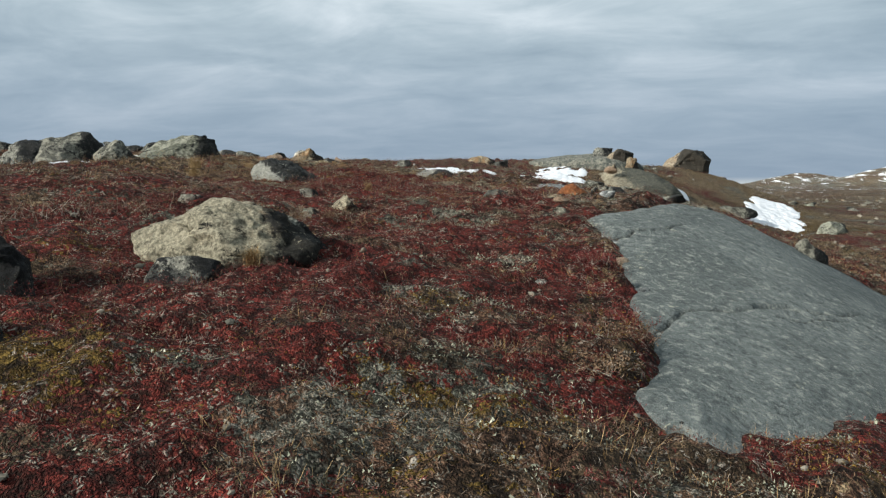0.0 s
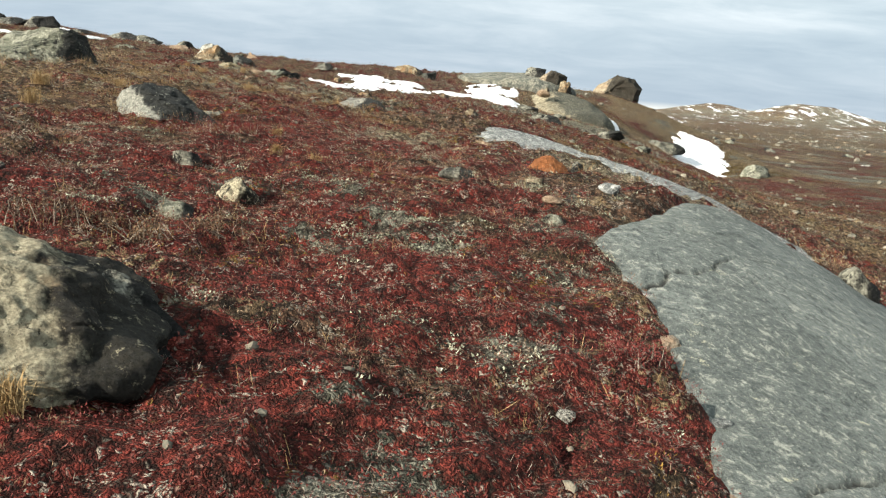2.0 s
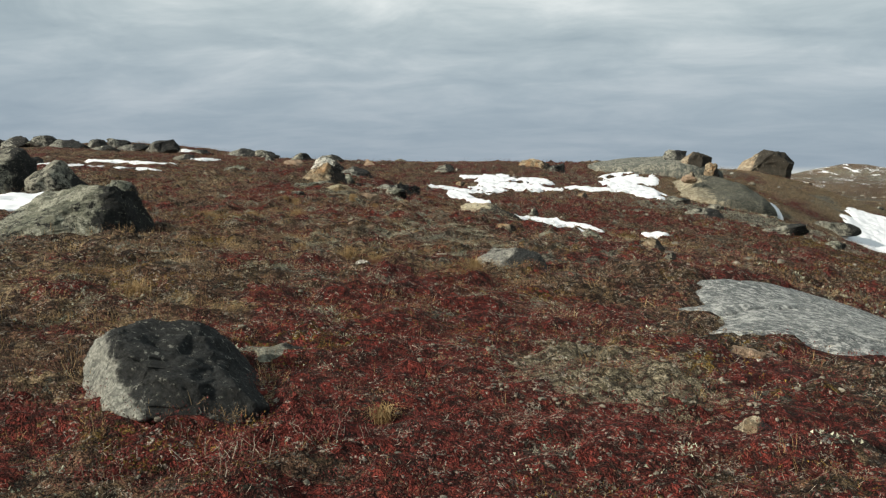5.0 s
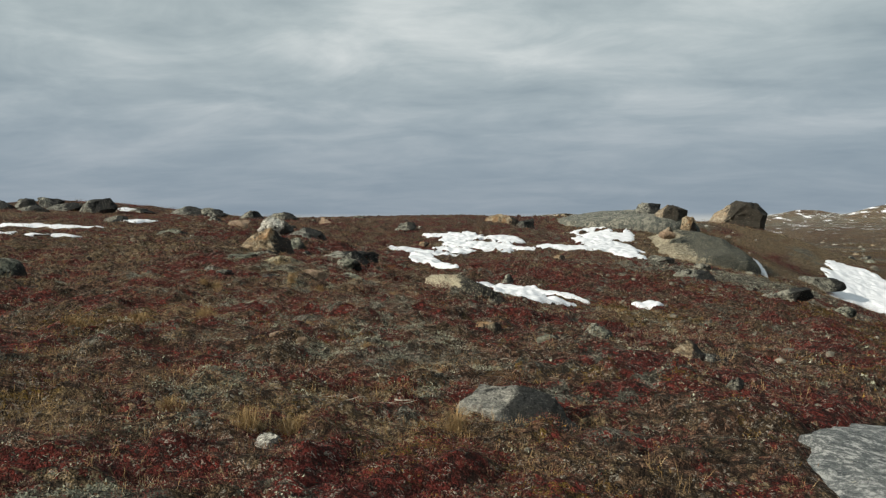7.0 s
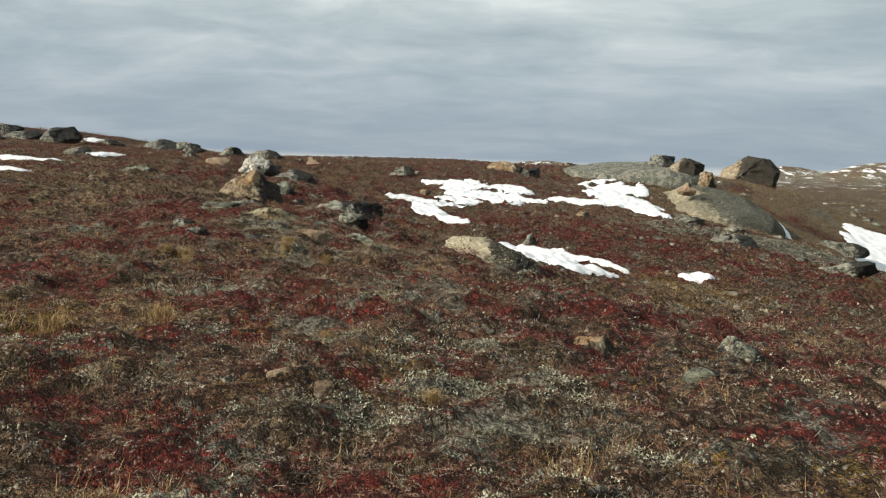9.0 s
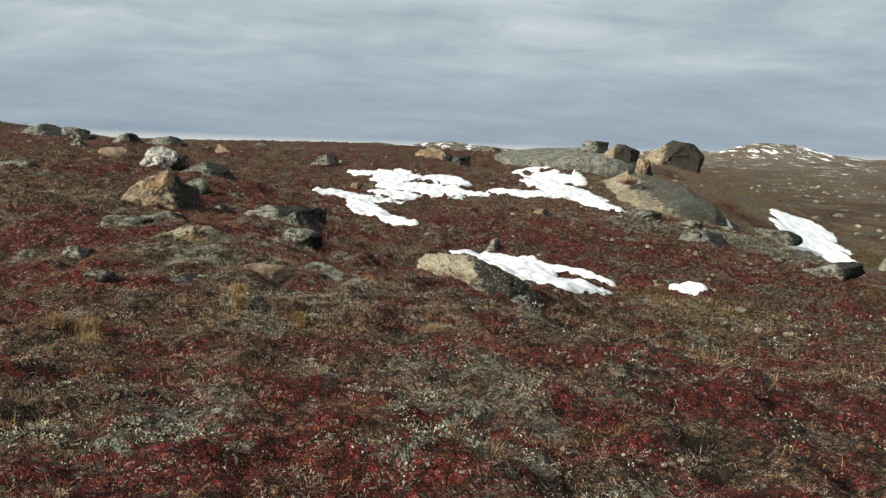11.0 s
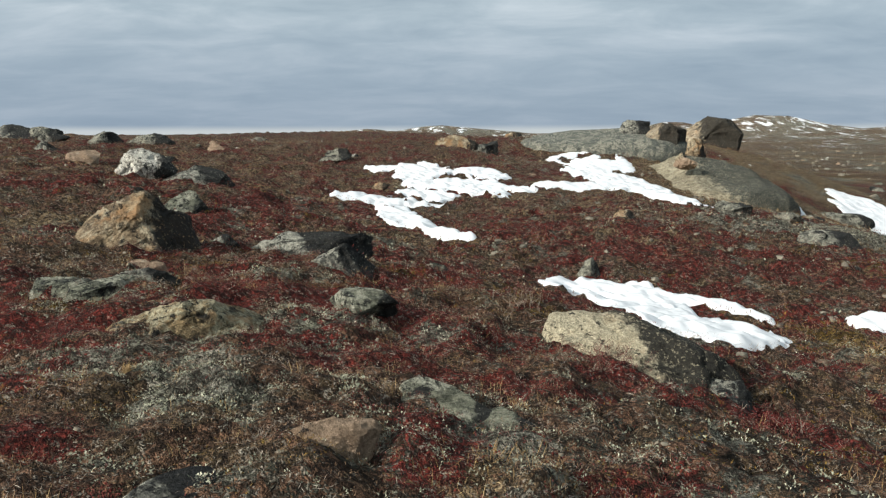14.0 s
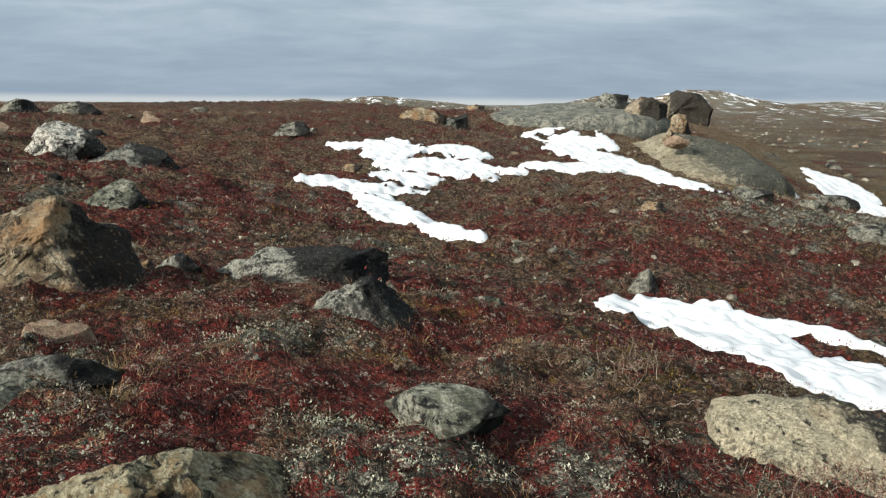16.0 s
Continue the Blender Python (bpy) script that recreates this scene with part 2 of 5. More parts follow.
def rock_material(name, dark, light, crust, crust_amount, black_amount, rust=0.0, grain=(1, 1, 1), turn=(0, 0, 0), size=1.0, end=None, end_tone=(0.012, 0.013, 0.014), warp=0.7):
    """Gneiss: two greys in bands, pale crust lichen, black lichen, rusty stains. end: (x, y, z, at): beyond it the
    boulder turns dark, black lichen and the shade of its sunless side in one colour.
    """
    m, k = material(name)
    coords = k.add("ShaderNodeTexCoord")
    tc = coords.outputs["Object"]
    info = k.add("ShaderNodeObjectInfo").outputs["Random"]
    shift = k.add("ShaderNodeVectorMath", i0=tc, i1=k.math("MULTIPLY", info, 37.0)).outputs[0]
    band = k.noise(k.stretch(shift, grain, turn), 6.0 / size, 8.0, 0.68, warp)
    fine = k.noise(k.stretch(shift, grain, turn), 38.0 / size ** 0.5, 5.0, 0.72, 0.4)
    col = k.mix(k.step(band, 0.40, 0.62), dark, light)
    col = k.mix(k.math("MULTIPLY", k.step(fine, 0.53, 0.66), 0.6), col, tuple(min(1, c * 1.6 + 0.03) for c in light))
    col = k.mix(k.math("MULTIPLY", k.step(fine, 0.47, 0.36), 0.65), col, tuple(c * 0.4 for c in dark))
    patch = k.noise(shift, 3.0 / size, 8.0, 0.7, 0.6)
    lo = 0.72 - 0.40 * crust_amount
    crusty = k.math("MULTIPLY", k.step(patch, lo, lo + 0.05), k.step(k.noise(shift, 26.0 / size ** 0.5, 5.0, 0.75), 0.40, 0.50))
    tone = k.mix(k.step(k.noise(shift, 60.0 / size ** 0.5, 3.0, 0.6), 0.35, 0.65), tuple(c * 0.58 for c in crust), tuple(min(0.9, c * 1.2) for c in crust))
    col = k.mix(k.math("MULTIPLY", crusty, 0.92), col, tone)
    if rust:
        col = k.mix(k.math("MULTIPLY", k.step(k.noise(shift, 3.3 / size, 5.0, 0.6), 0.62 - 0.25 * rust, 0.78 - 0.25 * rust), min(1.0, 0.4 + 0.6 * rust)), col, (0.33, 0.19, 0.09))
    spots = k.noise(shift, 11.0 / size ** 0.7, 8.0, 0.78, 0.4)
    lob = 0.72 - 0.3 * black_amount
    black = k.math("MULTIPLY", k.step(spots, lob, lob + 0.03), k.step(k.noise(shift, 2.3 / size, 3.0, 0.5), 0.38, 0.52))
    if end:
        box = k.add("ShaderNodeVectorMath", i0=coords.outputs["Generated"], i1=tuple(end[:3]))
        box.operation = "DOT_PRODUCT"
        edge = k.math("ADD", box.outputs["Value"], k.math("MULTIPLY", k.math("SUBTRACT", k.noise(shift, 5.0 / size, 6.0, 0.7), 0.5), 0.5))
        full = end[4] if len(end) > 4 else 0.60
        end_dark = k.math("MULTIPLY", k.step(edge, end[3] - 0.03, end[3] + 0.05), k.step(k.noise(shift, 24.0 / size ** 0.5, 6.0, 0.75), full + 0.05, full - 0.03))
        black = k.math("MAXIMUM", black, end_dark)
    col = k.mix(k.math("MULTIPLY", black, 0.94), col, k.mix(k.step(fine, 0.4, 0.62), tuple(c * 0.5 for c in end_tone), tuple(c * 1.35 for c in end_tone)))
    relief = k.math("ADD", k.math("ADD", k.noise(shift, 20.0 / size ** 0.5, 8.0, 0.75), k.noise(shift, 7.0 / size, 4.0, 0.6)), k.math("MULTIPLY", k.math("SUBTRACT", crusty, black), 0.16))
    finish(k, col, 0.9, relief, 0.055, 1.0, 0.18)
    return m


# most dark ends face away from the sun: lichen plus painted shade
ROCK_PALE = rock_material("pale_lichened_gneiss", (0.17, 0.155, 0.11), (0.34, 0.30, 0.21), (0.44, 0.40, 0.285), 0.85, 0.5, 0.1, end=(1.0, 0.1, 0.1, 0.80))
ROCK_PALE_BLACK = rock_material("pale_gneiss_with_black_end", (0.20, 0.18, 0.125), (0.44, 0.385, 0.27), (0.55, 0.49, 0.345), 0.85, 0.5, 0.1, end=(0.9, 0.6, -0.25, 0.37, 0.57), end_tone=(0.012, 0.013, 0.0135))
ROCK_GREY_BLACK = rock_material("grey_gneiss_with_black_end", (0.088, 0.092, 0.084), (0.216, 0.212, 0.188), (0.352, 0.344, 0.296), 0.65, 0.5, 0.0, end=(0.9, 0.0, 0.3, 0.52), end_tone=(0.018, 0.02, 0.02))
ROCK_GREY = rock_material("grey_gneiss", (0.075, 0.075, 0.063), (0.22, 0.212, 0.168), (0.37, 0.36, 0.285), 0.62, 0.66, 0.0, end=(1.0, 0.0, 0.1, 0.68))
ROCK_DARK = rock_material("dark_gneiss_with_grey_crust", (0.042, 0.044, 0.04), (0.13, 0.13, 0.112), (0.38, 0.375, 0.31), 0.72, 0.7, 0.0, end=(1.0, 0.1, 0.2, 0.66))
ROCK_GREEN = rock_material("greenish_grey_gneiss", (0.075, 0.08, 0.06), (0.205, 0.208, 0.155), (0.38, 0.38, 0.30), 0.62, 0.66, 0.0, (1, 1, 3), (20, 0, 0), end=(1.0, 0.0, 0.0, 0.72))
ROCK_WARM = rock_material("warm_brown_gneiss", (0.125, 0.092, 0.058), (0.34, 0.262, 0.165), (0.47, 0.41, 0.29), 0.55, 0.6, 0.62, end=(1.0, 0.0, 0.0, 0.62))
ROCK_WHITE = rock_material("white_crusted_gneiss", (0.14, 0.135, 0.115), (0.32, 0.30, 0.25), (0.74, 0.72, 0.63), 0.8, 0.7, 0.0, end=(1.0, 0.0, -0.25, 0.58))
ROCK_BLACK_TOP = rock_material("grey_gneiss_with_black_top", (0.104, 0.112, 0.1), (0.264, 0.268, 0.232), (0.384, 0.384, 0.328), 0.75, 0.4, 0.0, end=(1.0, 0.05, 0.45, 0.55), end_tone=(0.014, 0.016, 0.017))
ROCK_ORANGE = rock_material("rust_orange_rock", (0.20, 0.075, 0.028), (0.32, 0.12, 0.045), (0.45, 0.2, 0.08), 0.3, 0.25, 0.0)
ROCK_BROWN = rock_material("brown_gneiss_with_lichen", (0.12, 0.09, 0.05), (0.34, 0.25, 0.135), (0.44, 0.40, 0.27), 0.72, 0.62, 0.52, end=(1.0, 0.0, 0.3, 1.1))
ROCK_TAN = rock_material("tan_sandstone", (0.192, 0.136, 0.092), (0.32, 0.232, 0.16), (0.36, 0.304, 0.232), 0.4, 0.4, 0.1)


def foliated_material(name, dark, mid, pale, pale_amount, turn, lichen):
    """Bare gneiss scoured smooth: short streaks of pale and dark minerals along its grain, a fine speckle, weathered zones and lichen spots."""
    m, k = material(name)
    tc = k.add("ShaderNodeTexCoord").outputs["Object"]
    along = k.stretch(tc, (0.8, 1.0, 1.0), (0, 0, turn))
    zone = k.noise(tc, 0.9, 5.0, 0.6, 0.3)
    streak = k.noise(along, 15.0, 7.0, 0.78, 0.4)
    thread = k.noise(along, 52.0, 4.0, 0.75, 0.2)
    speck = k.noise(tc, 150.0, 3.0, 0.7)
    col = k.mix(k.step(zone, 0.36, 0.64), tuple(0.55 * a + 0.45 * b for a, b in zip(dark, mid)), mid)
    col = k.mix(k.math("MULTIPLY", k.step(streak, 0.49, 0.40), 0.85), col, dark)
    edge = 0.63 - 0.2 * pale_amount
    col = k.mix(k.math("MULTIPLY", k.step(streak, edge, edge + 0.06), 0.8), col, pale)
    col = k.mix(k.math("MULTIPLY", k.step(thread, 0.57, 0.67), 0.6), col, tuple(min(0.8, c * 1.12) for c in pale))
    col = k.mix(k.math("MULTIPLY", k.step(thread, 0.45, 0.36), 0.6), col, tuple(c * 0.55 for c in dark))
    col = k.mix(k.math("MULTIPLY", k.step(speck, 0.55, 0.70), 0.35), col, tuple(min(0.8, c * 1.2) for c in pale))
    spots = k.math("MULTIPLY", k.step(k.noise(tc, 5.5, 6.0, 0.75, 0.6), 0.62, 0.68), k.step(k.noise(tc, 45.0, 3.0, 0.7), 0.42, 0.52))
    col = k.mix(k.math("MULTIPLY", spots, 0.7), col, lichen)
    # cracks are coloured near black, for the shade deep inside them
    dirt_shade = k.add("ShaderNodeAttribute")
    dirt_shade.attribute_name = "crack"
    col = k.mix(k.math("MULTIPLY", dirt_shade.outputs["Fac"], 0.95), col, (0.010, 0.010, 0.009))
    relief = k.math("ADD", k.math("MULTIPLY", streak, 0.6), k.math("ADD", k.math("MULTIPLY", thread, 0.3), k.noise(tc, 3.0, 5.0, 0.6)))
    finish(k, col, 0.82, relief, 0.035, 1.0, 0.25)
    return m


ROCK_SLAB = foliated_material("grey_foliated_gneiss_slab", (0.050, 0.060, 0.058), (0.140, 0.157, 0.148), (0.32, 0.33, 0.285), 0.42, 62, (0.46, 0.45, 0.33))
ROCK_RIDGE = foliated_material("whitish_weathered_gneiss", (0.045, 0.052, 0.054), (0.17, 0.18, 0.173), (0.46, 0.46, 0.43), 0.62, 60, (0.55, 0.52, 0.42))
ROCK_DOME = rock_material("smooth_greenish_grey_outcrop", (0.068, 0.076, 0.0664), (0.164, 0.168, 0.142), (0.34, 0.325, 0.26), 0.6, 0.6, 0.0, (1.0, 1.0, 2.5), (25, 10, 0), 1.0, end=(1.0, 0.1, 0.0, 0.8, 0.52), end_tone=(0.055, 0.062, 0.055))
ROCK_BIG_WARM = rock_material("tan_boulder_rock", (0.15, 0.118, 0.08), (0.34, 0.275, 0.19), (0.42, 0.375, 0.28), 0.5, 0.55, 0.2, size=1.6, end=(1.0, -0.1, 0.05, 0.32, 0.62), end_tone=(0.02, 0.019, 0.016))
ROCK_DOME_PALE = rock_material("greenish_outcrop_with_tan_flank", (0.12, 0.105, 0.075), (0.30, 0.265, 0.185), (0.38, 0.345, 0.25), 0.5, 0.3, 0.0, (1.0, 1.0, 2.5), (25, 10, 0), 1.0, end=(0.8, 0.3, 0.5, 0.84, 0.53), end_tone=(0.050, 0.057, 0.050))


def ground_material():
    """Autumn tundra: single leaves, crumbs and twigs as cells, chosen after the shares of red shrub, straw, lichen, moss and gravel kept in the mesh."""
    m, k = material("autumn_tundra_ground")
    pos = k.add("ShaderNodeNewGeometry").outputs["Position"]
    share = k.add("ShaderNodeAttribute")
    share.attribute_name = "cover"
    rgb = k.add("ShaderNodeSeparateColor", Color=share.outputs["Color"])
    other = k.add("ShaderNodeAttribute")
    other.attribute_name = "other"
    oth = k.add("ShaderNodeSeparateColor", Color=other.outputs["Color"])
    jitter = k.add("ShaderNodeVectorMath", i0=k.add("ShaderNodeTexNoise", Vector=pos, Scale=24.0, Detail=4.0).outputs["Color"], i1=(0.075, 0.075, 0.075))
    jitter.operation = "MULTIPLY"
    bent = k.add("ShaderNodeVectorMath", i0=pos, i1=jitter.outputs[0]).outputs[0]
    leaf = k.add("ShaderNodeSeparateColor", Color=k.voronoi(bent, 70.0, out="Color"))
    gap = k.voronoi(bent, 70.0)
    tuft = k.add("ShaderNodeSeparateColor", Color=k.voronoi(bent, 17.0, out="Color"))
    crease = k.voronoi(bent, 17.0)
    clump = k.add("ShaderNodeSeparateColor", Color=k.voronoi(k.stretch(bent, (1.0, 1.3, 1.0)), 4.4, out="Color"))
    soft = k.noise(pos, 5.0, 6.0, 0.7, 0.3)
    broad = k.math("SUBTRACT", k.noise(pos, 0.55, 8.0, 0.7, 0.4), 0.5)
    wide = k.math("SUBTRACT", k.noise(pos, 0.09, 8.0, 0.72, 0.4), 0.5)
    mottle = k.math("ADD", broad, wide)
    tone = k.step(k.math("ADD", k.math("MULTIPLY", leaf.outputs[2], 0.5), k.math("MULTIPLY", tuft.outputs[2], 0.5)), 0.12, 0.9)

    def pick(col, share, low, high, lot_no):
        lot = k.math("ADD", k.math("MULTIPLY", leaf.outputs[lot_no], 0.32), k.math("ADD", k.math("MULTIPLY", tuft.outputs[lot_no], 0.38), k.math("MULTIPLY", clump.outputs[(lot_no + 1) % 3], 0.3)))
        f = k.step(k.math("SUBTRACT", share, lot), -0.03, 0.05)
        return k.mix(f, col, k.mix(tone, low, high))

    col = k.mix(tone, (0.030, 0.019, 0.013), (0.285, 0.162, 0.102))
    col = k.mix(k.math("MULTIPLY", k.step(clump.outputs[0], 0.55, 0.75), 0.6), col, k.mix(tone, (0.04, 0.034, 0.018), (0.17, 0.14, 0.08)))
    col = pick(col, k.math("SUBTRACT", rgb.outputs[0], k.math("MULTIPLY", mottle, 0.5)), (0.055, 0.012, 0.010), (0.275, 0.056, 0.042), 0)
    col = pick(col, k.math("ADD", rgb.outputs[1], k.math("MULTIPLY", mottle, 0.8)), (0.13, 0.09, 0.045), (0.46, 0.34, 0.20), 1)
    col = pick(col, oth.outputs[0], (0.08, 0.05, 0.012), (0.26, 0.17, 0.045), 1)
    col = pick(col, k.math("ADD", rgb.outputs[2], k.math("MULTIPLY", broad, -0.9)), (0.075, 0.075, 0.055), (0.42, 0.41, 0.33), 2)
    col = pick(col, oth.outputs[1], (0.20, 0.17, 0.105), (0.44, 0.38, 0.26), 0)
    # dead pale twigs and crumbs anywhere, dark peat and painted shade in gaps and creases
    col = k.mix(k.math("MULTIPLY", k.step(leaf.outputs[1], 0.87, 0.90), k.step(soft, 0.40, 0.60)), col, (0.44, 0.39, 0.32))
    col = k.mix(k.math("MULTIPLY", k.step(tuft.outputs[1], 0.90, 0.93), k.step(gap, 0.5, 0.3)), col, (0.40, 0.36, 0.29))
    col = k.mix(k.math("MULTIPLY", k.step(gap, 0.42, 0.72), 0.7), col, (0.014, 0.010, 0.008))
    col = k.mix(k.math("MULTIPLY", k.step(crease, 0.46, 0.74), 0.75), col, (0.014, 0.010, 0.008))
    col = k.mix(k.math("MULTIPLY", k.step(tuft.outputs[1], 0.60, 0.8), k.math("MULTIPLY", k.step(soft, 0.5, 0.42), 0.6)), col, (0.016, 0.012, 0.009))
    snow = k.step(k.math("ADD", oth.outputs[2], k.math("MULTIPLY", k.math("SUBTRACT", k.noise(k.stretch(pos, (1.0, 0.35, 1.0)), 0.11, 9.0, 0.75), 0.5), 2.2)), 0.56, 0.62)
    col = k.mix(snow, col, (0.80, 0.82, 0.84))
    relief = k.math("SUBTRACT", k.math("SUBTRACT", soft, k.math("MULTIPLY", crease, 1.3)), gap)
    finish(k, col, 0.95, relief, 0.04, 1.0, 0.1)
    return m


def leaf_material(name, *tones, rough=0.8):
    m, k = material(name)
    geo = k.add("ShaderNodeNewGeometry")
    n = len(tones)
    # each cushion has its own tone, each leaf strays a little from it
    cushion = k.step(k.noise(geo.outputs["Position"], 8.0, 5.0, 0.75), 0.38, 0.64)
    patch = k.step(k.noise(geo.outputs["Position"], 1.5, 5.0, 0.65), 0.34, 0.66)
    lot = k.math("ADD", k.math("MULTIPLY", cushion, 0.42), k.math("ADD", k.math("MULTIPLY", patch, 0.20), k.math("MULTIPLY", geo.outputs["Random Per Island"], 0.38)))
    col = k.ramp(lot, *[(i / max(1, n - 1), t) for i, t in enumerate(tones)])
    finish(k, col, rough, None, specular=0.06)
    return m


def snow_material():
    m, k = material("old_wind_packed_snow")
    pos = k.add("ShaderNodeNewGeometry").outputs["Position"]
    # brownish dirt specks over the snow
    dirt_shade = k.noise(pos, 7.0, 6.0, 0.7)
    col = k.mix(k.math("MULTIPLY", k.step(dirt_shade, 0.62, 0.78), 0.35), (0.68, 0.70, 0.72), (0.52, 0.50, 0.46))
    relief = k.math("ADD", k.noise(pos, 3.0, 4.0, 0.5), k.math("MULTIPLY", k.noise(pos, 40.0, 2.0, 0.6), 0.15))
    finish(k, col, 0.6, relief, 0.05, 0.5, 0.3)
    return m


GROUND = ground_material()
SNOW = snow_material()


# ---- what grows where ----
def spot(x, y, cx, cy, rx, ry, turn=0.0):
    c, s = math.cos(radians(turn)), math.sin(radians(turn))
    u, v = (x - cx) * c + (y - cy) * s, -(x - cx) * s + (y - cy) * c
    return np.exp(-((u / rx) ** 2 + (v / ry) ** 2))


def cover(x, y):
    """Shares of red shrub, straw, lichen, ochre moss, gravel and far snow at points."""
    x, y = np.asarray(x, float), np.asarray(y, float)
    d = np.hypot(x, y)
    n1, n2, n3 = [(0.55 * fbm(x * a, y * b, 0, 5, c) + 0.75 * fbm(x * a * 2.9, y * b * 2.9, 0, 3, c + 40)) * (1 - 0.85 * smooth(d, 40, 110)) for a, b, c in ((0.8, 1.0, 21), (0.9, 1.4, 22), (1.3, 1.5, 23))]
    red = 0.36 + 0.52 * n1 + 0.22 * spot(x, y, -1.0, 4.2, 1.3, 1.0) + 0.26 * spot(x, y, -0.4, 6.0, 2.6, 2.8) - 0.5 * spot(x, y, 1.7, 3.0, 1.3, 0.55) + 0.75 * spot(x, y, -0.6, 11.8, 1.7, 2.4) + 0.4 * spot(x, y, -0.9, 7.2, 1.8, 1.8) + 0.3 * spot(x, y, -3.2, 7.0, 1.8, 1.8)
    red = red + 0.3 * spot(x, y, 0.2, 25.6, 1.5, 1.0) + 0.22 * spot(x, y, 3.5, 34, 4, 6) + 0.2 * spot(x, y, -3.5, 35, 3, 4) + 0.2 * spot(x, y, -3, 19, 4, 3)
    red = red + 0.2 * spot(x, y, -2.4, 26.6, 1.6, 1.6) - 0.05 * spot(x, y, 0.3, 3.6, 1.6, 0.7) - 0.1 * spot(x, y, -3.5, 13.5, 2, 2) - 0.25 * spot(x, y, -3.0, 23.4, 2.4, 1.3) - 0.1 * spot(x, y, 0, 18, 3, 1.6)
    straw = 0.08 + 0.36 * n2 - 0.3 * spot(x, y, -1.0, 4.0, 1.5, 1.3) + 0.42 * spot(x, y, -3.7, 12.2, 1.7, 3.0) + 0.25 * spot(x, y, -1.7, 15.4, 1.8, 1.0) + 0.45 * spot(x, y, -3.9, 18.7, 1.4, 0.9) - 0.2 * spot(x, y, -2.8, 8.8, 1.6, 1.6) - 0.25 * spot(x, y, -3.6, 29, 3.2, 6) + 0.25 * spot(x, y, -7.5, 24, 2.6, 4) + 0.22 * spot(x, y, -9, 33, 6, 6) + 0.15 * spot(x, y, 2, 38, 6, 6)
    straw = straw + 0.75 * spot(x, y, 4.2, 28.6, 1.7, 1.1, -18) + 0.35 * spot(x, y, -4.6, 31.6, 0.9, 0.6) - 0.2 * smooth(y, 3.5, 1.0)
    lich = 0.06 + 0.54 * n3 - 0.3 * spot(x, y, -1.2, 4.2, 0.9, 0.6) + 0.18 * spot(x, y, -3.4, 24.2, 1.6, 1.2) + 0.2 * spot(x, y, -2, 22.6, 3, 2.8) - 0.1 * spot(x, y, -2.6, 9.5, 1.6, 1.6) + 0.1 * spot(x, y, -1.5, 17, 3, 3) + 0.2 * spot(x, y, 1.1, 7.4, 0.9, 1.4) + 0.22 * spot(x, y, -1.0, 17.6, 1.6, 1.2) + 0.4 * spot(x, y, -0.45, 3.0, 0.42, 0.26) + 0.3 * spot(x, y, 1.4, 3.2, 0.8, 0.3)
    lich = lich + 0.22 * spot(x, y, -4.9, 27.0, 1.5, 1.5) + 0.6 * spot(x, y, 6.8, 36.0, 3.0, 1.6) + 0.75 * spot(x, y, 9.8, 36.4, 3.2, 2.4) + 0.3 * spot(x, y, 3.2, 10.9, 1.2, 1.4) + 0.25 * spot(x, y, -1.2, 15.2, 0.5, 0.2)
    ochre = 0.06 + 0.3 * fbm(x * 1.2, y * 1.5, 0, 4, 25) + 0.35 * spot(x, y, 0.2, 3.4, 0.6, 0.3) + 0.4 * spot(x, y, -1.5, 3.2, 0.5, 0.25) + 0.3 * spot(x, y, 1.0, 4.8, 0.4, 0.8) + 0.35 * spot(x, y, 2.5, 3.4, 1.0, 0.4) + 0.55 * spot(x, y, 4.2, 28.6, 1.9, 1.0, -18) + 0.4 * spot(x, y, -3.9, 18.5, 1.3, 0.7)
    grav = 1.5 * spot(x, y, 0.25, 11.6, 0.62, 0.75) + 1.0 * spot(x, y, 2.55, 10.7, 0.5, 1.3, 20) + 0.5 * spot(x, y, 3.0, 11.6, 0.9, 1.6) - 0.1
    red = 1.15 * smooth(red, 0.1, 0.85)
    straw = straw + smooth(x, 5, 11) * smooth(d, 300, 60) * (0.08 + 0.8 * fbm(x / 5, y / 3, 0, 3, 29))
    lich = lich + smooth(x, 5, 11) * smooth(d, 300, 60) * 0.7 * fbm(x / 3.5, y / 2.2, 0, 3, 30)
    ochre = ochre + smooth(x, 5, 11) * smooth(d, 300, 60) * (0.1 + 0.5 * fbm(x / 6, y / 3.5, 0, 3, 34))
    red = red + smooth(x, 5, 11) * smooth(d, 300, 60) * 0.4 * fbm(x / 4, y / 2.5, 0, 3, 36)
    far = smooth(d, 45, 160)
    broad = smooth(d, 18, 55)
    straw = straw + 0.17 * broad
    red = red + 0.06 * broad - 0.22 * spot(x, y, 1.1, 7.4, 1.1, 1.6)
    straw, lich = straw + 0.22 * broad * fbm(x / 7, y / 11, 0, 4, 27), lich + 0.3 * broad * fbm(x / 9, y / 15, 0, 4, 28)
    # far off less red and greyer: olive plain, with haze put into the colour
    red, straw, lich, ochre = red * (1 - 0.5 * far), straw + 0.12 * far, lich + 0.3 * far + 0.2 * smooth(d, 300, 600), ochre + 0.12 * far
    snow = smooth(d, 90, 300) * (0.40 + 0.10 * smooth(land(x, y), 2, 10))
    return red, straw, lich, ochre, grav, snow


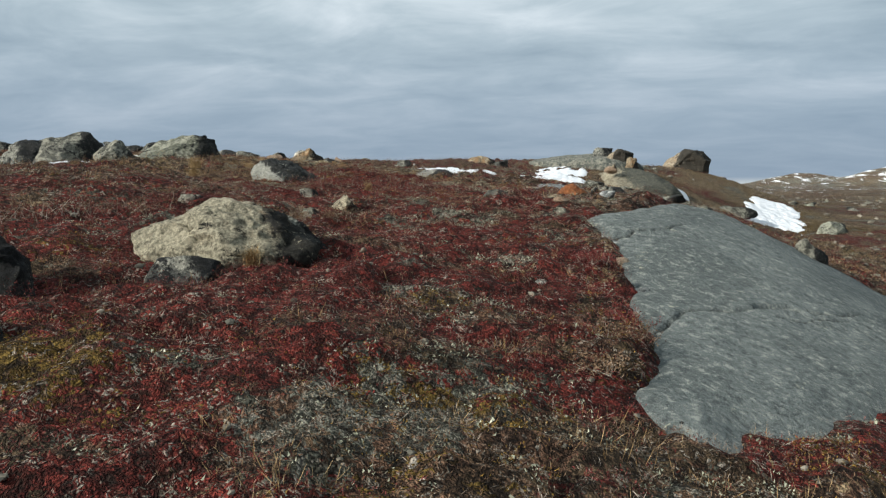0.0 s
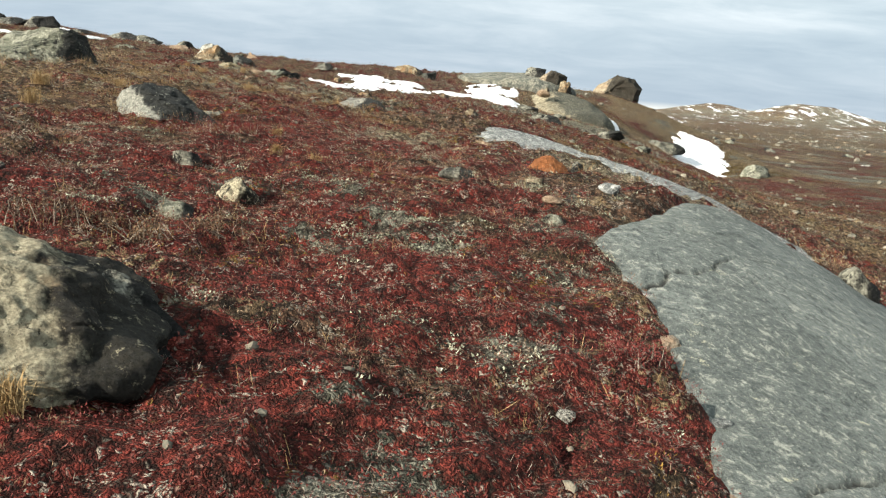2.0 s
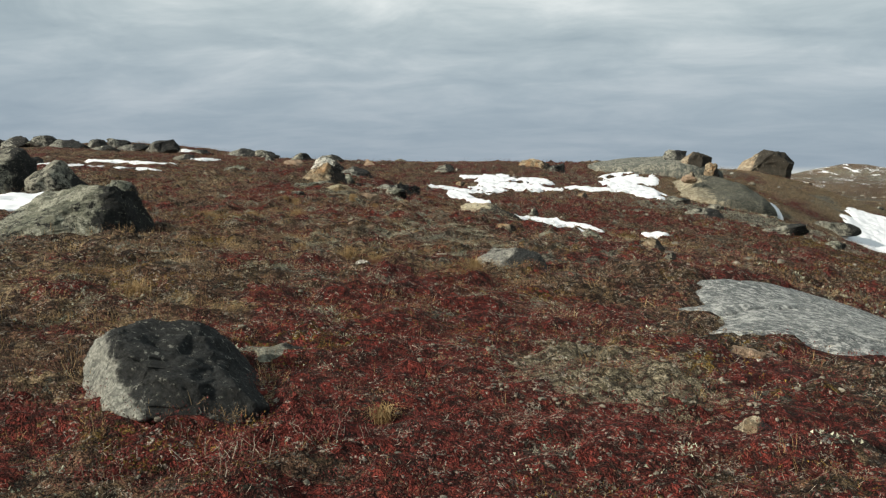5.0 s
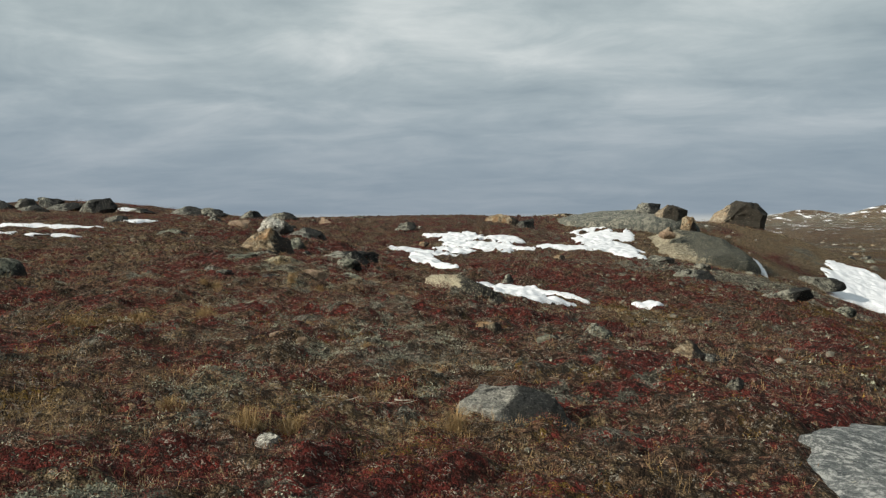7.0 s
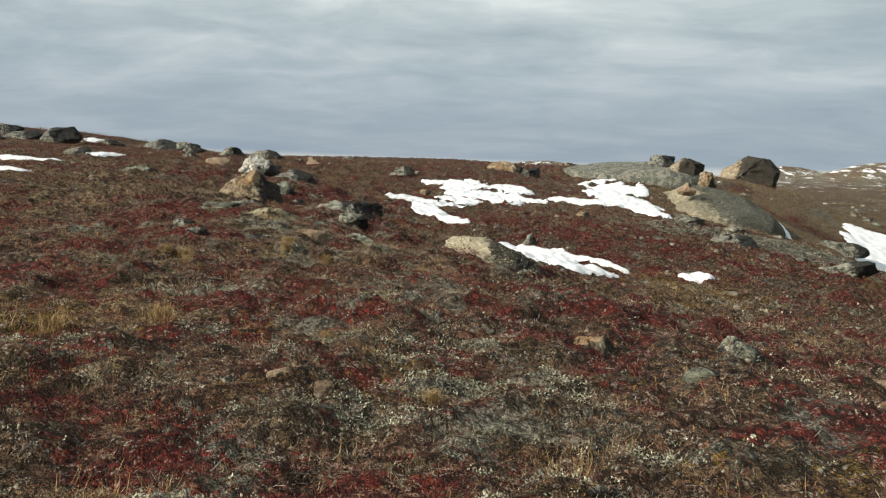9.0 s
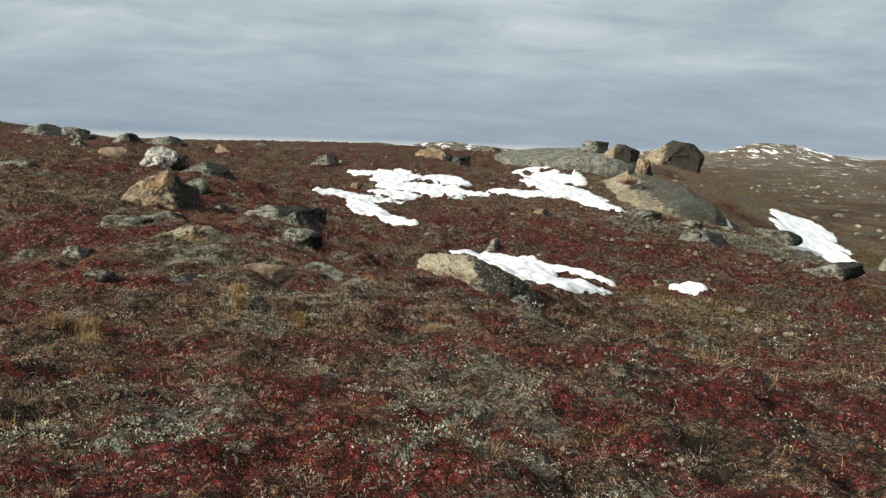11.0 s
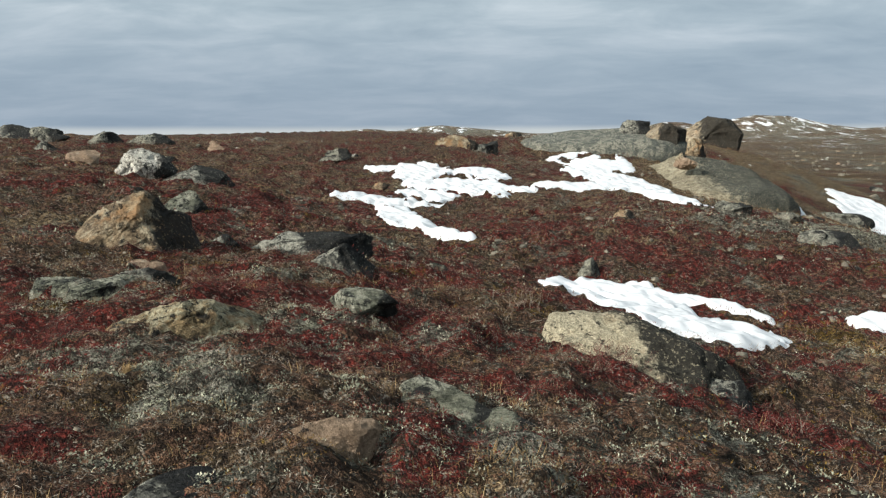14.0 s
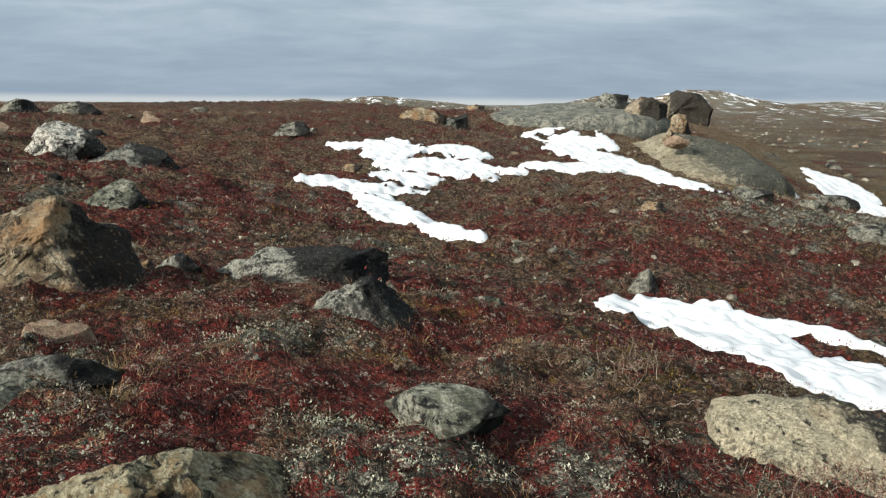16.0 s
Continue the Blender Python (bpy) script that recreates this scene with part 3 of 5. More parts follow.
def axis(dense_lo, dense_hi, step, lo, hi, grow, grow_back=0):
    """Grid lines, close together over one stretch and ever wider apart outside it."""
    mid = list(np.arange(dense_lo, dense_hi, step))
    up, down, s = [], [], step
    v = mid[-1]
    while v < hi:
        s *= grow
        v += s
        up.append(v)
    v, s = mid[0], step
    while v > lo:
        s *= grow_back or grow
        v -= s
        down.append(v)
    return np.array(down[::-1] + mid + up)


def mesh_object(name, verts, faces, mat, smooth_shade=True):
    """A mesh object out of arrays: verts N x 3, faces M x 3 or M x 4."""
    me = bpy.data.meshes.new(name)
    verts, faces = np.asarray(verts, np.float32), np.asarray(faces, np.int32)
    n = faces.shape[1]
    me.vertices.add(len(verts))
    me.vertices.foreach_set("co", verts.ravel())
    me.loops.add(faces.size)
    me.loops.foreach_set("vertex_index", faces.ravel())
    me.polygons.add(len(faces))
    me.polygons.foreach_set("loop_start", np.arange(0, faces.size, n, dtype=np.int32))
    me.update(calc_edges=True)
    me.polygons.foreach_set("use_smooth", np.full(len(faces), smooth_shade))
    me.materials.append(mat)
    return new(name, me)


def grid_faces(nx, ny, keep=None):
    i = np.arange(nx * ny).reshape(ny, nx)
    f = np.stack([i[:-1, :-1], i[:-1, 1:], i[1:, 1:], i[1:, :-1]], -1)
    return f[keep] if keep is not None else f.reshape(-1, 4)


def make_ground():
    xs, ys = axis(-9.5, 8.0, 0.095, -2500, 2500, 1.06), axis(1.5, 36, 0.09, -400, 3200, 1.027, 1.1)
    X, Y = np.meshgrid(xs, ys)
    Z = ground(X, Y)
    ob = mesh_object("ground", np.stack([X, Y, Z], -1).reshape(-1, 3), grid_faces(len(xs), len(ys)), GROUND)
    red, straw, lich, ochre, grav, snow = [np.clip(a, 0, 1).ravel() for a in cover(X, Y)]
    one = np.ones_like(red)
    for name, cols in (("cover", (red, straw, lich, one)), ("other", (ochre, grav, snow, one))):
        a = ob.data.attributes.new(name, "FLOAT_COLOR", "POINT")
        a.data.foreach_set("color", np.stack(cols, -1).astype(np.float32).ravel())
    tagged(ob, "autumn tundra of red and brown dwarf shrubs over rolling ground", "ground", "", "structure")


make_ground()


def bare_rock(name, field, box, step, mat, rise, label, cracks=()):
    """A sheet of living rock that comes out of the ground; it dips under the turf at its rim."""
    x0, x1, y0, y1 = box
    xs, ys = np.arange(x0, x1, step), np.arange(y0, y1, step)
    X, Y = np.meshgrid(xs, ys)
    f = field(X, Y)
    Z = land(X, Y) + np.where(f > 0, rise * (1 - np.exp(-np.maximum(f, 0) / 0.22)), f * 0.9) - 0.03
    Z += 0.016 * fbm(X * 1.6, Y * 2.6, 0, 3, 31) + 0.007 * fbm(X * 4 + Y * 1.5, Y * 1.6 - X * 3, 0, 4, 32)
    crack_shade = np.zeros(X.shape)
    wave = 0.035 * fbm(X * 3.1, Y * 3.1, 0, 3, 33)
    for wide, deep, *line in cracks:
        near = np.full(X.shape, 9.0)
        for (ax, ay), (bx, by) in zip(line, line[1:]):
            lx, ly = bx - ax, by - ay
            t = np.clip(((X - ax) * lx + (Y - ay) * ly) / (lx * lx + ly * ly), 0, 1)
            near = np.minimum(near, np.hypot(X + wave - ax - t * lx, Y - wave - ay - t * ly))
        Z -= deep * np.exp(-(near / wide) ** 2)
        # mask for shade painted along the cracks, broken up by noise
        crack_shade = np.maximum(crack_shade, smooth(near, wide * 0.9, wide * 0.4) * (0.45 + 0.55 * smooth(fbm(X * 4, Y * 4, 0, 2, 35), -0.5, 0.1)))
    keep = f[:-1, :-1] > -0.3
    ob = mesh_object(name, np.stack([X, Y, Z], -1).reshape(-1, 3), grid_faces(len(xs), len(ys), keep), mat)
    ob.data.attributes.new("crack", "FLOAT", "POINT").data.foreach_set("value", crack_shade.astype(np.float32).ravel())
    return tagged(ob, label, "rock slab")


def drop_loose(ob):
    bm = bmesh.new()
    bm.from_mesh(ob.data)
    bmesh.ops.delete(bm, geom=[v for v in bm.verts if not v.link_faces], context="VERTS")
    bm.to_mesh(ob.data)
    bm.free()


slab = bare_rock("rock_slab", slab_field, (0.6, 5.9, 3.0, 10.1), 0.0185, ROCK_SLAB, 0.07, "large smooth blue-grey gneiss slab with cracks, bedded in tundra",
                 [(0.016, 0.035, (1.19, 4.91), (1.53, 5.27), (2.1, 5.55), (2.36, 5.67), (2.55, 5.68), (3.0, 6.0), (3.6, 6.2)), (0.022, 0.05, (2.12, 5.56), (2.36, 5.67), (2.45, 5.66)),
                  (0.012, 0.016, (2.15, 5.42), (2.5, 5.52), (2.8, 5.75)), (0.015, 0.035, (1.38, 6.83), (1.65, 7.05), (1.77, 7.1), (2.17, 7.42), (2.68, 7.63), (3.3, 7.9)),
                  (0.013, 0.03, (1.5, 7.72), (1.78, 7.83), (2.0, 7.88), (2.16, 7.86), (2.24, 7.72)), (0.014, 0.03, (2.3, 7.95), (2.57, 8.09)), (0.012, 0.014, (1.7, 6.85), (2.2, 7.15))])
ridge = bare_rock("rock_ridge", ridge_field, (0.8, 5.4, 9.8, 16.8), 0.035, ROCK_RIDGE, 0.09, "low whitish weathered gneiss ridge bedded in tundra",
                  [(0.04, 0.05, (1.7, 14.0), (2.6, 14.4), (3.6, 14.6)), (0.035, 0.05, (2.2, 13.0), (3.0, 13.3), (3.9, 13.3))])
drop_loose(slab)
drop_loose(ridge)

# ---- rocks ----
BALLS = {}


def ball(sub):
    if sub not in BALLS:
        bm = bmesh.new()
        bmesh.ops.create_icosphere(bm, subdivisions=sub, radius=1.0)
        bm.verts.index_update()
        BALLS[sub] = (np.array([v.co[:] for v in bm.verts]), np.array([[v.index for v in f.verts] for f in bm.faces]))
        bm.free()
    return BALLS[sub]


def rock_points(size, seed, planes=(), cuts=9, rough=0.05, sub=4, block=0.75, flare=0.0, chips=None):
    """A boulder: a rounded block, split along planes, then roughened. size: width, depth, height."""
    p, faces = ball(sub)
    rnd = random.Random(seed)
    p = np.sign(p) * np.abs(p) ** block
    cut = [(Vector(n).normalized(), d) for *n, d in planes]
    for _ in range(cuts + 5 if cuts >= 0 else 0):
        n = Vector((rnd.gauss(0, 1), rnd.gauss(0, 1), rnd.gauss(0.3, 0.7))).normalized()
        cut.append((n, rnd.uniform(0.44, 0.78)))
    for n, d in cut:
        over = p @ np.array(n) - d
        p = p - np.outer(np.maximum(over, 0) * 0.97, np.array(n))
    # chips broken off the corners and edges
    for _ in range(chips if chips is not None else 22 if cuts >= 0 else 0):
        n = np.array(Vector((rnd.gauss(0, 1), rnd.gauss(0, 1), rnd.gauss(0, 1))).normalized())
        h = p @ n
        p = p - np.outer(np.maximum(h - h.max() * rnd.uniform(0.84, 0.95), 0) * 0.95, n)
    p[:, :2] *= 1 + flare * np.clip(0.15 - p[:, 2:3], 0, 0.8)
    p = p / np.maximum(np.abs(p).max(0), 1e-6)
    q = p * (np.array(size) / 2)
    s = max(size)
    way = p / np.linalg.norm(p, axis=1)[:, None]
    o = seed * 7.3
    q = q + way * (rough * min(size) * fbm(q[:, 0] * 3.2 / s + o, q[:, 1] * 3.2 / s, q[:, 2] * 3.2 / s, 5, seed))[:, None]
    step = fbm(q[:, 0] * 5 / s + o, q[:, 1] * 5 / s, q[:, 2] * 9 / s, 2, seed + 9)
    q = q - way * (0.022 * min(size) * smooth(np.abs(step), 0.12, 0.0))[:, None]
    if cuts >= -1:
        g = 5.5 / s
        q = q - way * (0.06 * min(size) * np.abs(fbm(q[:, 0] * g + o, q[:, 1] * g, q[:, 2] * g, 4, seed + 21)))[:, None]
    f = 9 / max(0.6, s)
    q = q + way * (0.02 * min(1.5, s) * fbm(q[:, 0] * f + o, q[:, 1] * f, q[:, 2] * f, 3, seed + 3))[:, None]
    return q, faces


FOOTPRINTS = []


def rock(name, x, y, size, mat, label, seed=1, yaw=0.0, sink=0.25, tilt=(0, 0), planes=(), cuts=9, rough=0.05, sub=4, block=0.75, category="rock", group="", lift=0.0, sharp=12, chips=None):
    """One boulder bedded in the ground; sink: the share of its height below the turf."""
    bed = 0.0 if lift or cuts < 0 else 1.0
    size = (size[0] * (1 + 0.06 * bed), size[1] * (1 + 0.06 * bed), size[2] * (1 + 0.04 * bed))
    q, faces = rock_points(size, seed, planes, cuts, rough, sub, block, 0.3 * bed, chips)
    ob = mesh_object(name, q, faces, mat)
    ob.data.set_sharp_from_angle(angle=radians(sharp))
    z = at(x, y) + size[2] * (0.43 - sink - 0.08 * bed) + lift
    ob.matrix_world = pose(x, y, z, tilt[0], tilt[1], yaw)
    if not lift:
        FOOTPRINTS.append((x, y, min(size[0], size[1]) * 0.42))
    return tagged(ob, label, category, group)


# the boulders beside the way, near ones first
rock("boulder", -1.38, 5.42, (1.24, 0.95, 0.64), ROCK_PALE, "cream-coloured lichened boulder with a black-spotted end, among red shrubs", 11, 12, 0.30, (0, 4),
     [(-0.6, -0.1, 0.8, 0.62), (0.62, -0.1, 0.65, 0.66), (0.05, -0.75, 0.6, 0.70), (0.1, 0.0, 1.0, 0.80), (-0.5, -0.8, 0.1, 0.74)], -1, 0.07, 6, 0.85, chips=12, sharp=50)
rock("boulder", -1.0, 5.6, (0.52, 0.55, 0.44), ROCK_DARK, "black-lichened boulder leaning on a cream boulder", 12, 25, 0.35, (0, 6), (), 7, 0.05, 4, 0.85)
rock("boulder", -2.28, 4.3, (0.62, 0.6, 0.6), ROCK_DARK, "dark shaded boulder half sunk in heath", 13, 29, 0.25, (0, 0), (), 8, 0.05, 4)
rock("rock", -1.45, 4.82, (0.5, 0.36, 0.2), ROCK_DARK, "flat dark blue-grey rock before a cream boulder", 16, 20, 0.3, (0, 5), (), 7, 0.04, 4)
rock("boulder", -1.98, 3.5, (0.5, 0.42, 0.34), ROCK_DARK, "dark low boulder in a shaded hollow", 14, 30, 0.35, (0, 0), (), 8, 0.05, 4)
rock("rock", -0.92, 7.66, (0.31, 0.25, 0.31), ROCK_PALE_BLACK, "small angular rock, pale on one side and black on the other", 15, 8, 0.28, (0, 6), [(-0.7, -0.2, 0.68, 0.5)], 6, 0.05, 4)
rock("rock", 0.57, 8.87, (0.35, 0.26, 0.15), ROCK_GREY, "flat grey-green rock in red shrubs", 17, -13, 0.3, (0, 5), (), 8, 0.04, 3)
rock("rock", -1.41, 8.42, (0.25, 0.2, 0.14), ROCK_GREY, "small rounded grey rock in red shrubs", 18, 16, 0.35, (0, 0), (), 6, 0.05, 3)
rock("rock", -1.19, 7.25, (0.28, 0.24, 0.15), ROCK_GREEN, "low flat grey rock in heath", 19, 13, 0.3, (0, 8), (), 8, 0.05, 3)
rock("rock", -2.26, 7.4, (0.28, 0.24, 0.18), ROCK_GREY, "small grey rock among straw", 20, 26, 0.35, (0, 0), (), 8, 0.05, 3)
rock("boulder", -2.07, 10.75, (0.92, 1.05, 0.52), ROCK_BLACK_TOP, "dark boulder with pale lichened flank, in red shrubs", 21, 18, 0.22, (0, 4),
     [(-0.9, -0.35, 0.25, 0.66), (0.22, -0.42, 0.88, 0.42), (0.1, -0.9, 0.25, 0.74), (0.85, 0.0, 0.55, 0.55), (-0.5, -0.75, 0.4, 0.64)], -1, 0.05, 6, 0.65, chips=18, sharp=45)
rock("rock", -1.72, 11.55, (0.62, 0.5, 0.3), ROCK_GREY, "low crusted grey rock behind a dark boulder", 22, 10, 0.5, (0, 8), (), 8, 0.07, 4)
rock("boulder", -5.05, 15.45, (1.75, 1.2, 0.92), ROCK_GREEN, "wedge-shaped grey-green boulder with a long crack", 23, 14, 0.2, (0, -3),
     [(-0.50, -0.42, 0.76, 0.36), (0.96, -0.26, 0.10, 0.66), (0.05, -0.92, 0.38, 0.60), (0.15, 0.3, 0.94, 0.70), (-0.85, 0.1, 0.5, 0.75)], -1, 0.035, 5, 0.6, chips=8)
rock("boulder", -10.9, 23.0, (2.4, 1.7, 1.6), ROCK_GREY, "big weathered grey boulder beside old snow", 24, 30, 0.22, (0, 6), (), 9, 0.05, 4)
rock("boulder", -9.6, 23.2, (1.7, 1.3, 1.3), ROCK_GREY, "big grey boulder with a dark flank beside old snow", 25, 27, 0.2, (0, 4), (), 9, 0.05, 4)
rock("boulder", -12.4, 24.0, (2.4, 1.6, 1.5), ROCK_DARK, "large dark boulder on the hillside", 26, 10, 0.2, (0, 0), (), 9, 0.05, 4)
rock("boulder", -8.5, 23.9, (0.9, 0.7, 0.75), ROCK_GREEN, "upright grey boulder behind old snow", 27, 20, 0.2, (0, 14), (), 9, 0.05, 3)
rock("rock", 1.97, 18.35, (0.54, 0.4, 0.28), ROCK_WARM, "low warm grey rock in heath", 28, -12, 0.3, (0, 10), (), 8, 0.05, 3)
rock("rock", 1.75, 16.48, (0.16, 0.14, 0.16), ROCK_GREY, "small upright grey stone", 29, -14, 0.2, (0, 0), (), 8, 0.05, 3)
rock("rock", 0.42, 18.3, (0.3, 0.25, 0.18), ROCK_GREEN, "small green-grey rock in heath", 30, 0, 0.3, (0, 0), (), 8, 0.05, 3)
rock("rock", 1.29, 12.32, (0.25, 0.2, 0.2), ROCK_TAN, "small tan rock beside gravel", 31, -19, 0.3, (0, 0), (), 7, 0.05, 3)
rock("rock", 0.8, 10.75, (0.23, 0.2, 0.15), ROCK_WARM, "small brown-grey rock beside gravel", 32, -20, 0.35, (0, 0), (), 7, 0.05, 3)
rock("rock", 1.6, 10.06, (0.42, 0.3, 0.22), ROCK_ORANGE, "bright rust-orange rock in heath", 33, -21, 0.25, (0, 6), (), 7, 0.04, 3)
rock("rock", 1.86, 10.1, (0.14, 0.16, 0.16), ROCK_DARK, "small dark rock against a rust-orange one", 34, -23, 0.25, (0, 0), (), 7, 0.05, 3)
rock("rock", 3.75, 8.45, (0.44, 0.36, 0.5), ROCK_GREY, "pointed pale grey rock beside a smooth slab", 35, -25, 0.12, (0, 0), (), 9, 0.05, 3)
rock("boulder", -0.12, 15.45, (1.02, 0.52, 0.38), ROCK_GREY_BLACK, "slanting grey rock with a dark end", 36, -34, 0.46, (4, 16),
     [(-0.5, -0.3, 0.8, 0.48), (0.1, -0.6, 0.8, 0.46), (0.0, -0.95, 0.3, 0.62), (0.8, -0.2, 0.5, 0.6)], -1, 0.06, 5, 0.65, chips=16)
rock("rock", -0.17, 18.92, (0.4, 0.3, 0.22), ROCK_WARM, "low crusted brown rock in red heath", 37, -13, 0.3, (0, 8), (), 8, 0.06, 3)
rock("rock", 1.24, 19.55, (0.46, 0.36, 0.28), ROCK_GREEN, "rounded grey-green rock in red heath", 38, -23, 0.28, (0, 6), (), 8, 0.04, 3)
rock("rock", 2.12, 19.0, (0.46, 0.34, 0.24), ROCK_TAN, "pale tan rock with a dark end", 39, -26, 0.3, (0, 8), (), 8, 0.05, 3)
rock("rock", 2.42, 18.95, (0.42, 0.3, 0.2), ROCK_DARK, "dark low rock beside a tan one", 40, -26, 0.3, (0, 8), (), 8, 0.05, 3)
rock("rock", -2.18, 17.57, (0.13, 0.12, 0.13), ROCK_WARM, "small brown stone on lichen", 41, 9, 0.25, (0, 0), (), 7, 0.05, 3, group="stones on lichen")
rock("rock", -2.21, 17.3, (0.18, 0.14, 0.11), ROCK_TAN, "small tan stone on lichen", 42, 10, 0.25, (0, 0), (), 7, 0.05, 3, group="stones on lichen")
rock("rock", -1.99, 17.25, (0.14, 0.12, 0.11), ROCK_TAN, "small tan stone on lichen", 43, 7, 0.25, (0, 0), (), 7, 0.05, 3, group="stones on lichen")
rock("rock", -2.51, 17.32, (0.11, 0.1, 0.08), ROCK_GREEN, "small grey-green stone on lichen", 44, 14, 0.25, (0, 0), (), 7, 0.05, 3, group="stones on lichen")
rock("rock", -3.01, 24.02, (0.62, 0.4, 0.28), ROCK_TAN, "low brown-grey rock on lichen heath", 45, 3, 0.3, (0, 0), (), 7, 0.04, 4)
rock("boulder", -0.17, 26.8, (1.98, 1.2, 0.98), ROCK_PALE_BLACK, "large pale slanting boulder with a black lower end", 46, -27, 0.40, (5, 20),
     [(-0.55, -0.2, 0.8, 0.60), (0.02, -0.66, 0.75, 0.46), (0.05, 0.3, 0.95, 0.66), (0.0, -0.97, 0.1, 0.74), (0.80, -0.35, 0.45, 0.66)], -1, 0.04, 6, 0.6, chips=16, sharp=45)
rock("boulder", 0.36, 26.42, (0.7, 0.6, 0.38), ROCK_DARK, "black-lichened low boulder at the foot of a pale one", 47, -30, 0.3, (0, 20), (), 7, 0.06, 4)
rock("boulder", -4.05, 26.1, (1.12, 0.75, 0.58), ROCK_BROWN, "brown lichened boulder with an orange flank", 48, 8, 0.26, (0, -2),
     [(-0.55, -0.35, 0.75, 0.34), (0.66, -0.25, 0.70, 0.38), (0.02, -0.85, 0.50, 0.52), (0.0, 0.7, 0.7, 0.5)], 0, 0.06, 5, 0.6, chips=14)
rock("rock", -3.66, 26.25, (0.44, 0.34, 0.26), ROCK_GREEN, "grey-green rock against a brown boulder", 49, 5, 0.35, (0, 14), (), 8, 0.06, 4)
rock("rock", -4.74, 26.95, (0.78, 0.36, 0.24), ROCK_GREEN, "long low grey-green rock in heath", 50, 15, 0.3, (0, 2), (), 6, 0.03, 4)
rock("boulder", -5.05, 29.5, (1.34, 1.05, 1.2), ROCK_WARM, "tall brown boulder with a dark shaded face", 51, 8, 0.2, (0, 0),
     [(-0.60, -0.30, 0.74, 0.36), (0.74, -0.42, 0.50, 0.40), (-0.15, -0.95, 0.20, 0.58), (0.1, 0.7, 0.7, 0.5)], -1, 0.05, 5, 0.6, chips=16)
rock("boulder", -5.32, 34.6, (1.0, 0.8, 0.54), ROCK_GREEN, "grey-green rounded boulder in red heath", 52, 9, 0.3, (0, 8), (), 8, 0.06, 4)
rock("boulder", -6.72, 38.4, (1.85, 1.3, 1.12), ROCK_WHITE, "white-crusted boulder with black spots", 53, 10, 0.2, (0, -8), (), 9, 0.07, 5)
rock("boulder", -5.6, 38.4, (1.6, 1.1, 0.85), ROCK_DARK, "dark low boulder beside a white-crusted one", 54, 10, 0.25, (0, 12), (), 9, 0.07, 4)
rock("boulder", -8.83, 41.3, (0.88, 0.7, 0.5), ROCK_TAN, "pale tan boulder in red heath", 55, 16, 0.22, (0, 0), (), 8, 0.05, 3)
rock("rock", -4.24, 30.4, (0.46, 0.4, 0.36), ROCK_DARK, "dark angular rock in red heath", 56, 6, 0.25, (0, 14), (), 9, 0.05, 4)
rock("rock", -4.5, 30.5, (0.22, 0.2, 0.2), ROCK_WARM, "small brown rock beside a dark one", 57, 6, 0.25, (0, 0), (), 9, 0.05, 3)
rock("boulder", -3.15, 30.55, (1.72, 0.75, 0.52), ROCK_DARK, "long dark lichened boulder in red heath", 58, -3, 0.28, (0, -3), [(0, -0.3, 0.95, 0.7)], 6, 0.06, 5)
rock("boulder", -2.82, 28.85, (0.8, 0.62, 0.66), ROCK_DARK, "pointed dark rock with grey crust", 59, -8, 0.2, (0, 4),
     [(-0.72, -0.1, 0.65, 0.40), (0.70, -0.2, 0.6, 0.40), (0.0, -0.9, 0.45, 0.55), (0.1, 0.8, 0.5, 0.6)], -1, 0.07, 5, 0.65, chips=16)
rock("rock", -1.68, 29.62, (0.44, 0.36, 0.28), ROCK_GREEN, "grey-green rock in red heath", 60, -17, 0.25, (0, 0), (), 8, 0.06, 4)
rock("rock", -2.72, 26.86, (0.62, 0.45, 0.38), ROCK_GREEN, "angular grey-green rock in red heath", 61, -14, 0.28, (0, 14), [(-0.3, -0.3, 0.9, 0.5)], 6, 0.04, 4)
rock("rock", -2.60, 27.12, (0.3, 0.26, 0.42), ROCK_GREEN, "upright grey-green rock behind an angular one", 62, -14, 0.25, (0, 5), (), 7, 0.04, 4)
rock("rock", -4.6, 27.3, (0.7, 0.45, 0.22), ROCK_DARK, "flat dark blue-grey rock in lichen heath", 63, 15, 0.3, (0, 4), (), 7, 0.04, 4)
rock("rock", -2.38, 24.85, (0.66, 0.42, 0.2), ROCK_GREEN, "flat grey-green rock sunk in red heath", 64, -13, 0.4, (0, 6), (), 7, 0.04, 4)
rock("rock", 1.17, 32.15, (0.5, 0.42, 0.44), ROCK_GREY, "dark rounded rock beside old snow", 65, -29, 0.25, (0, 0), (), 8, 0.05, 4)
rock("rock", 3.2, 35.6, (0.62, 0.5, 0.46), ROCK_WARM, "brown rock with a dark face in red heath", 66, -29, 0.22, (0, 0), [(0.8, -0.4, 0.4, 0.4)], 7, 0.05, 4)
rock("rock", -1.41, 40.85, (0.5, 0.42, 0.34), ROCK_WARM, "brown rock showing through old snow", 67, -5, 0.2, (0, 0), (), 7, 0.05, 3)

for i, (x, y, w) in enumerate(((1.42, 6.85, 0.16), (1.36, 6.3, 0.2), (1.44, 6.05, 0.12), (1.34, 5.7, 0.18), (1.2, 5.2, 0.14), (1.0, 3.72, 0.26), (1.7, 8.6, 0.2), (1.15, 8.05, 0.16), (1.28, 8.2, 0.22))):
    rock("rock", x, y, (w, w * 0.7, w * 0.45), (ROCK_RIDGE, ROCK_TAN, ROCK_GREY)[i % 3], "flat pale stone along the rim of a slab", 110 + i, i * 50, 0.4, (0, 0), (), 6, 0.04, 3, group="stones along the slab")

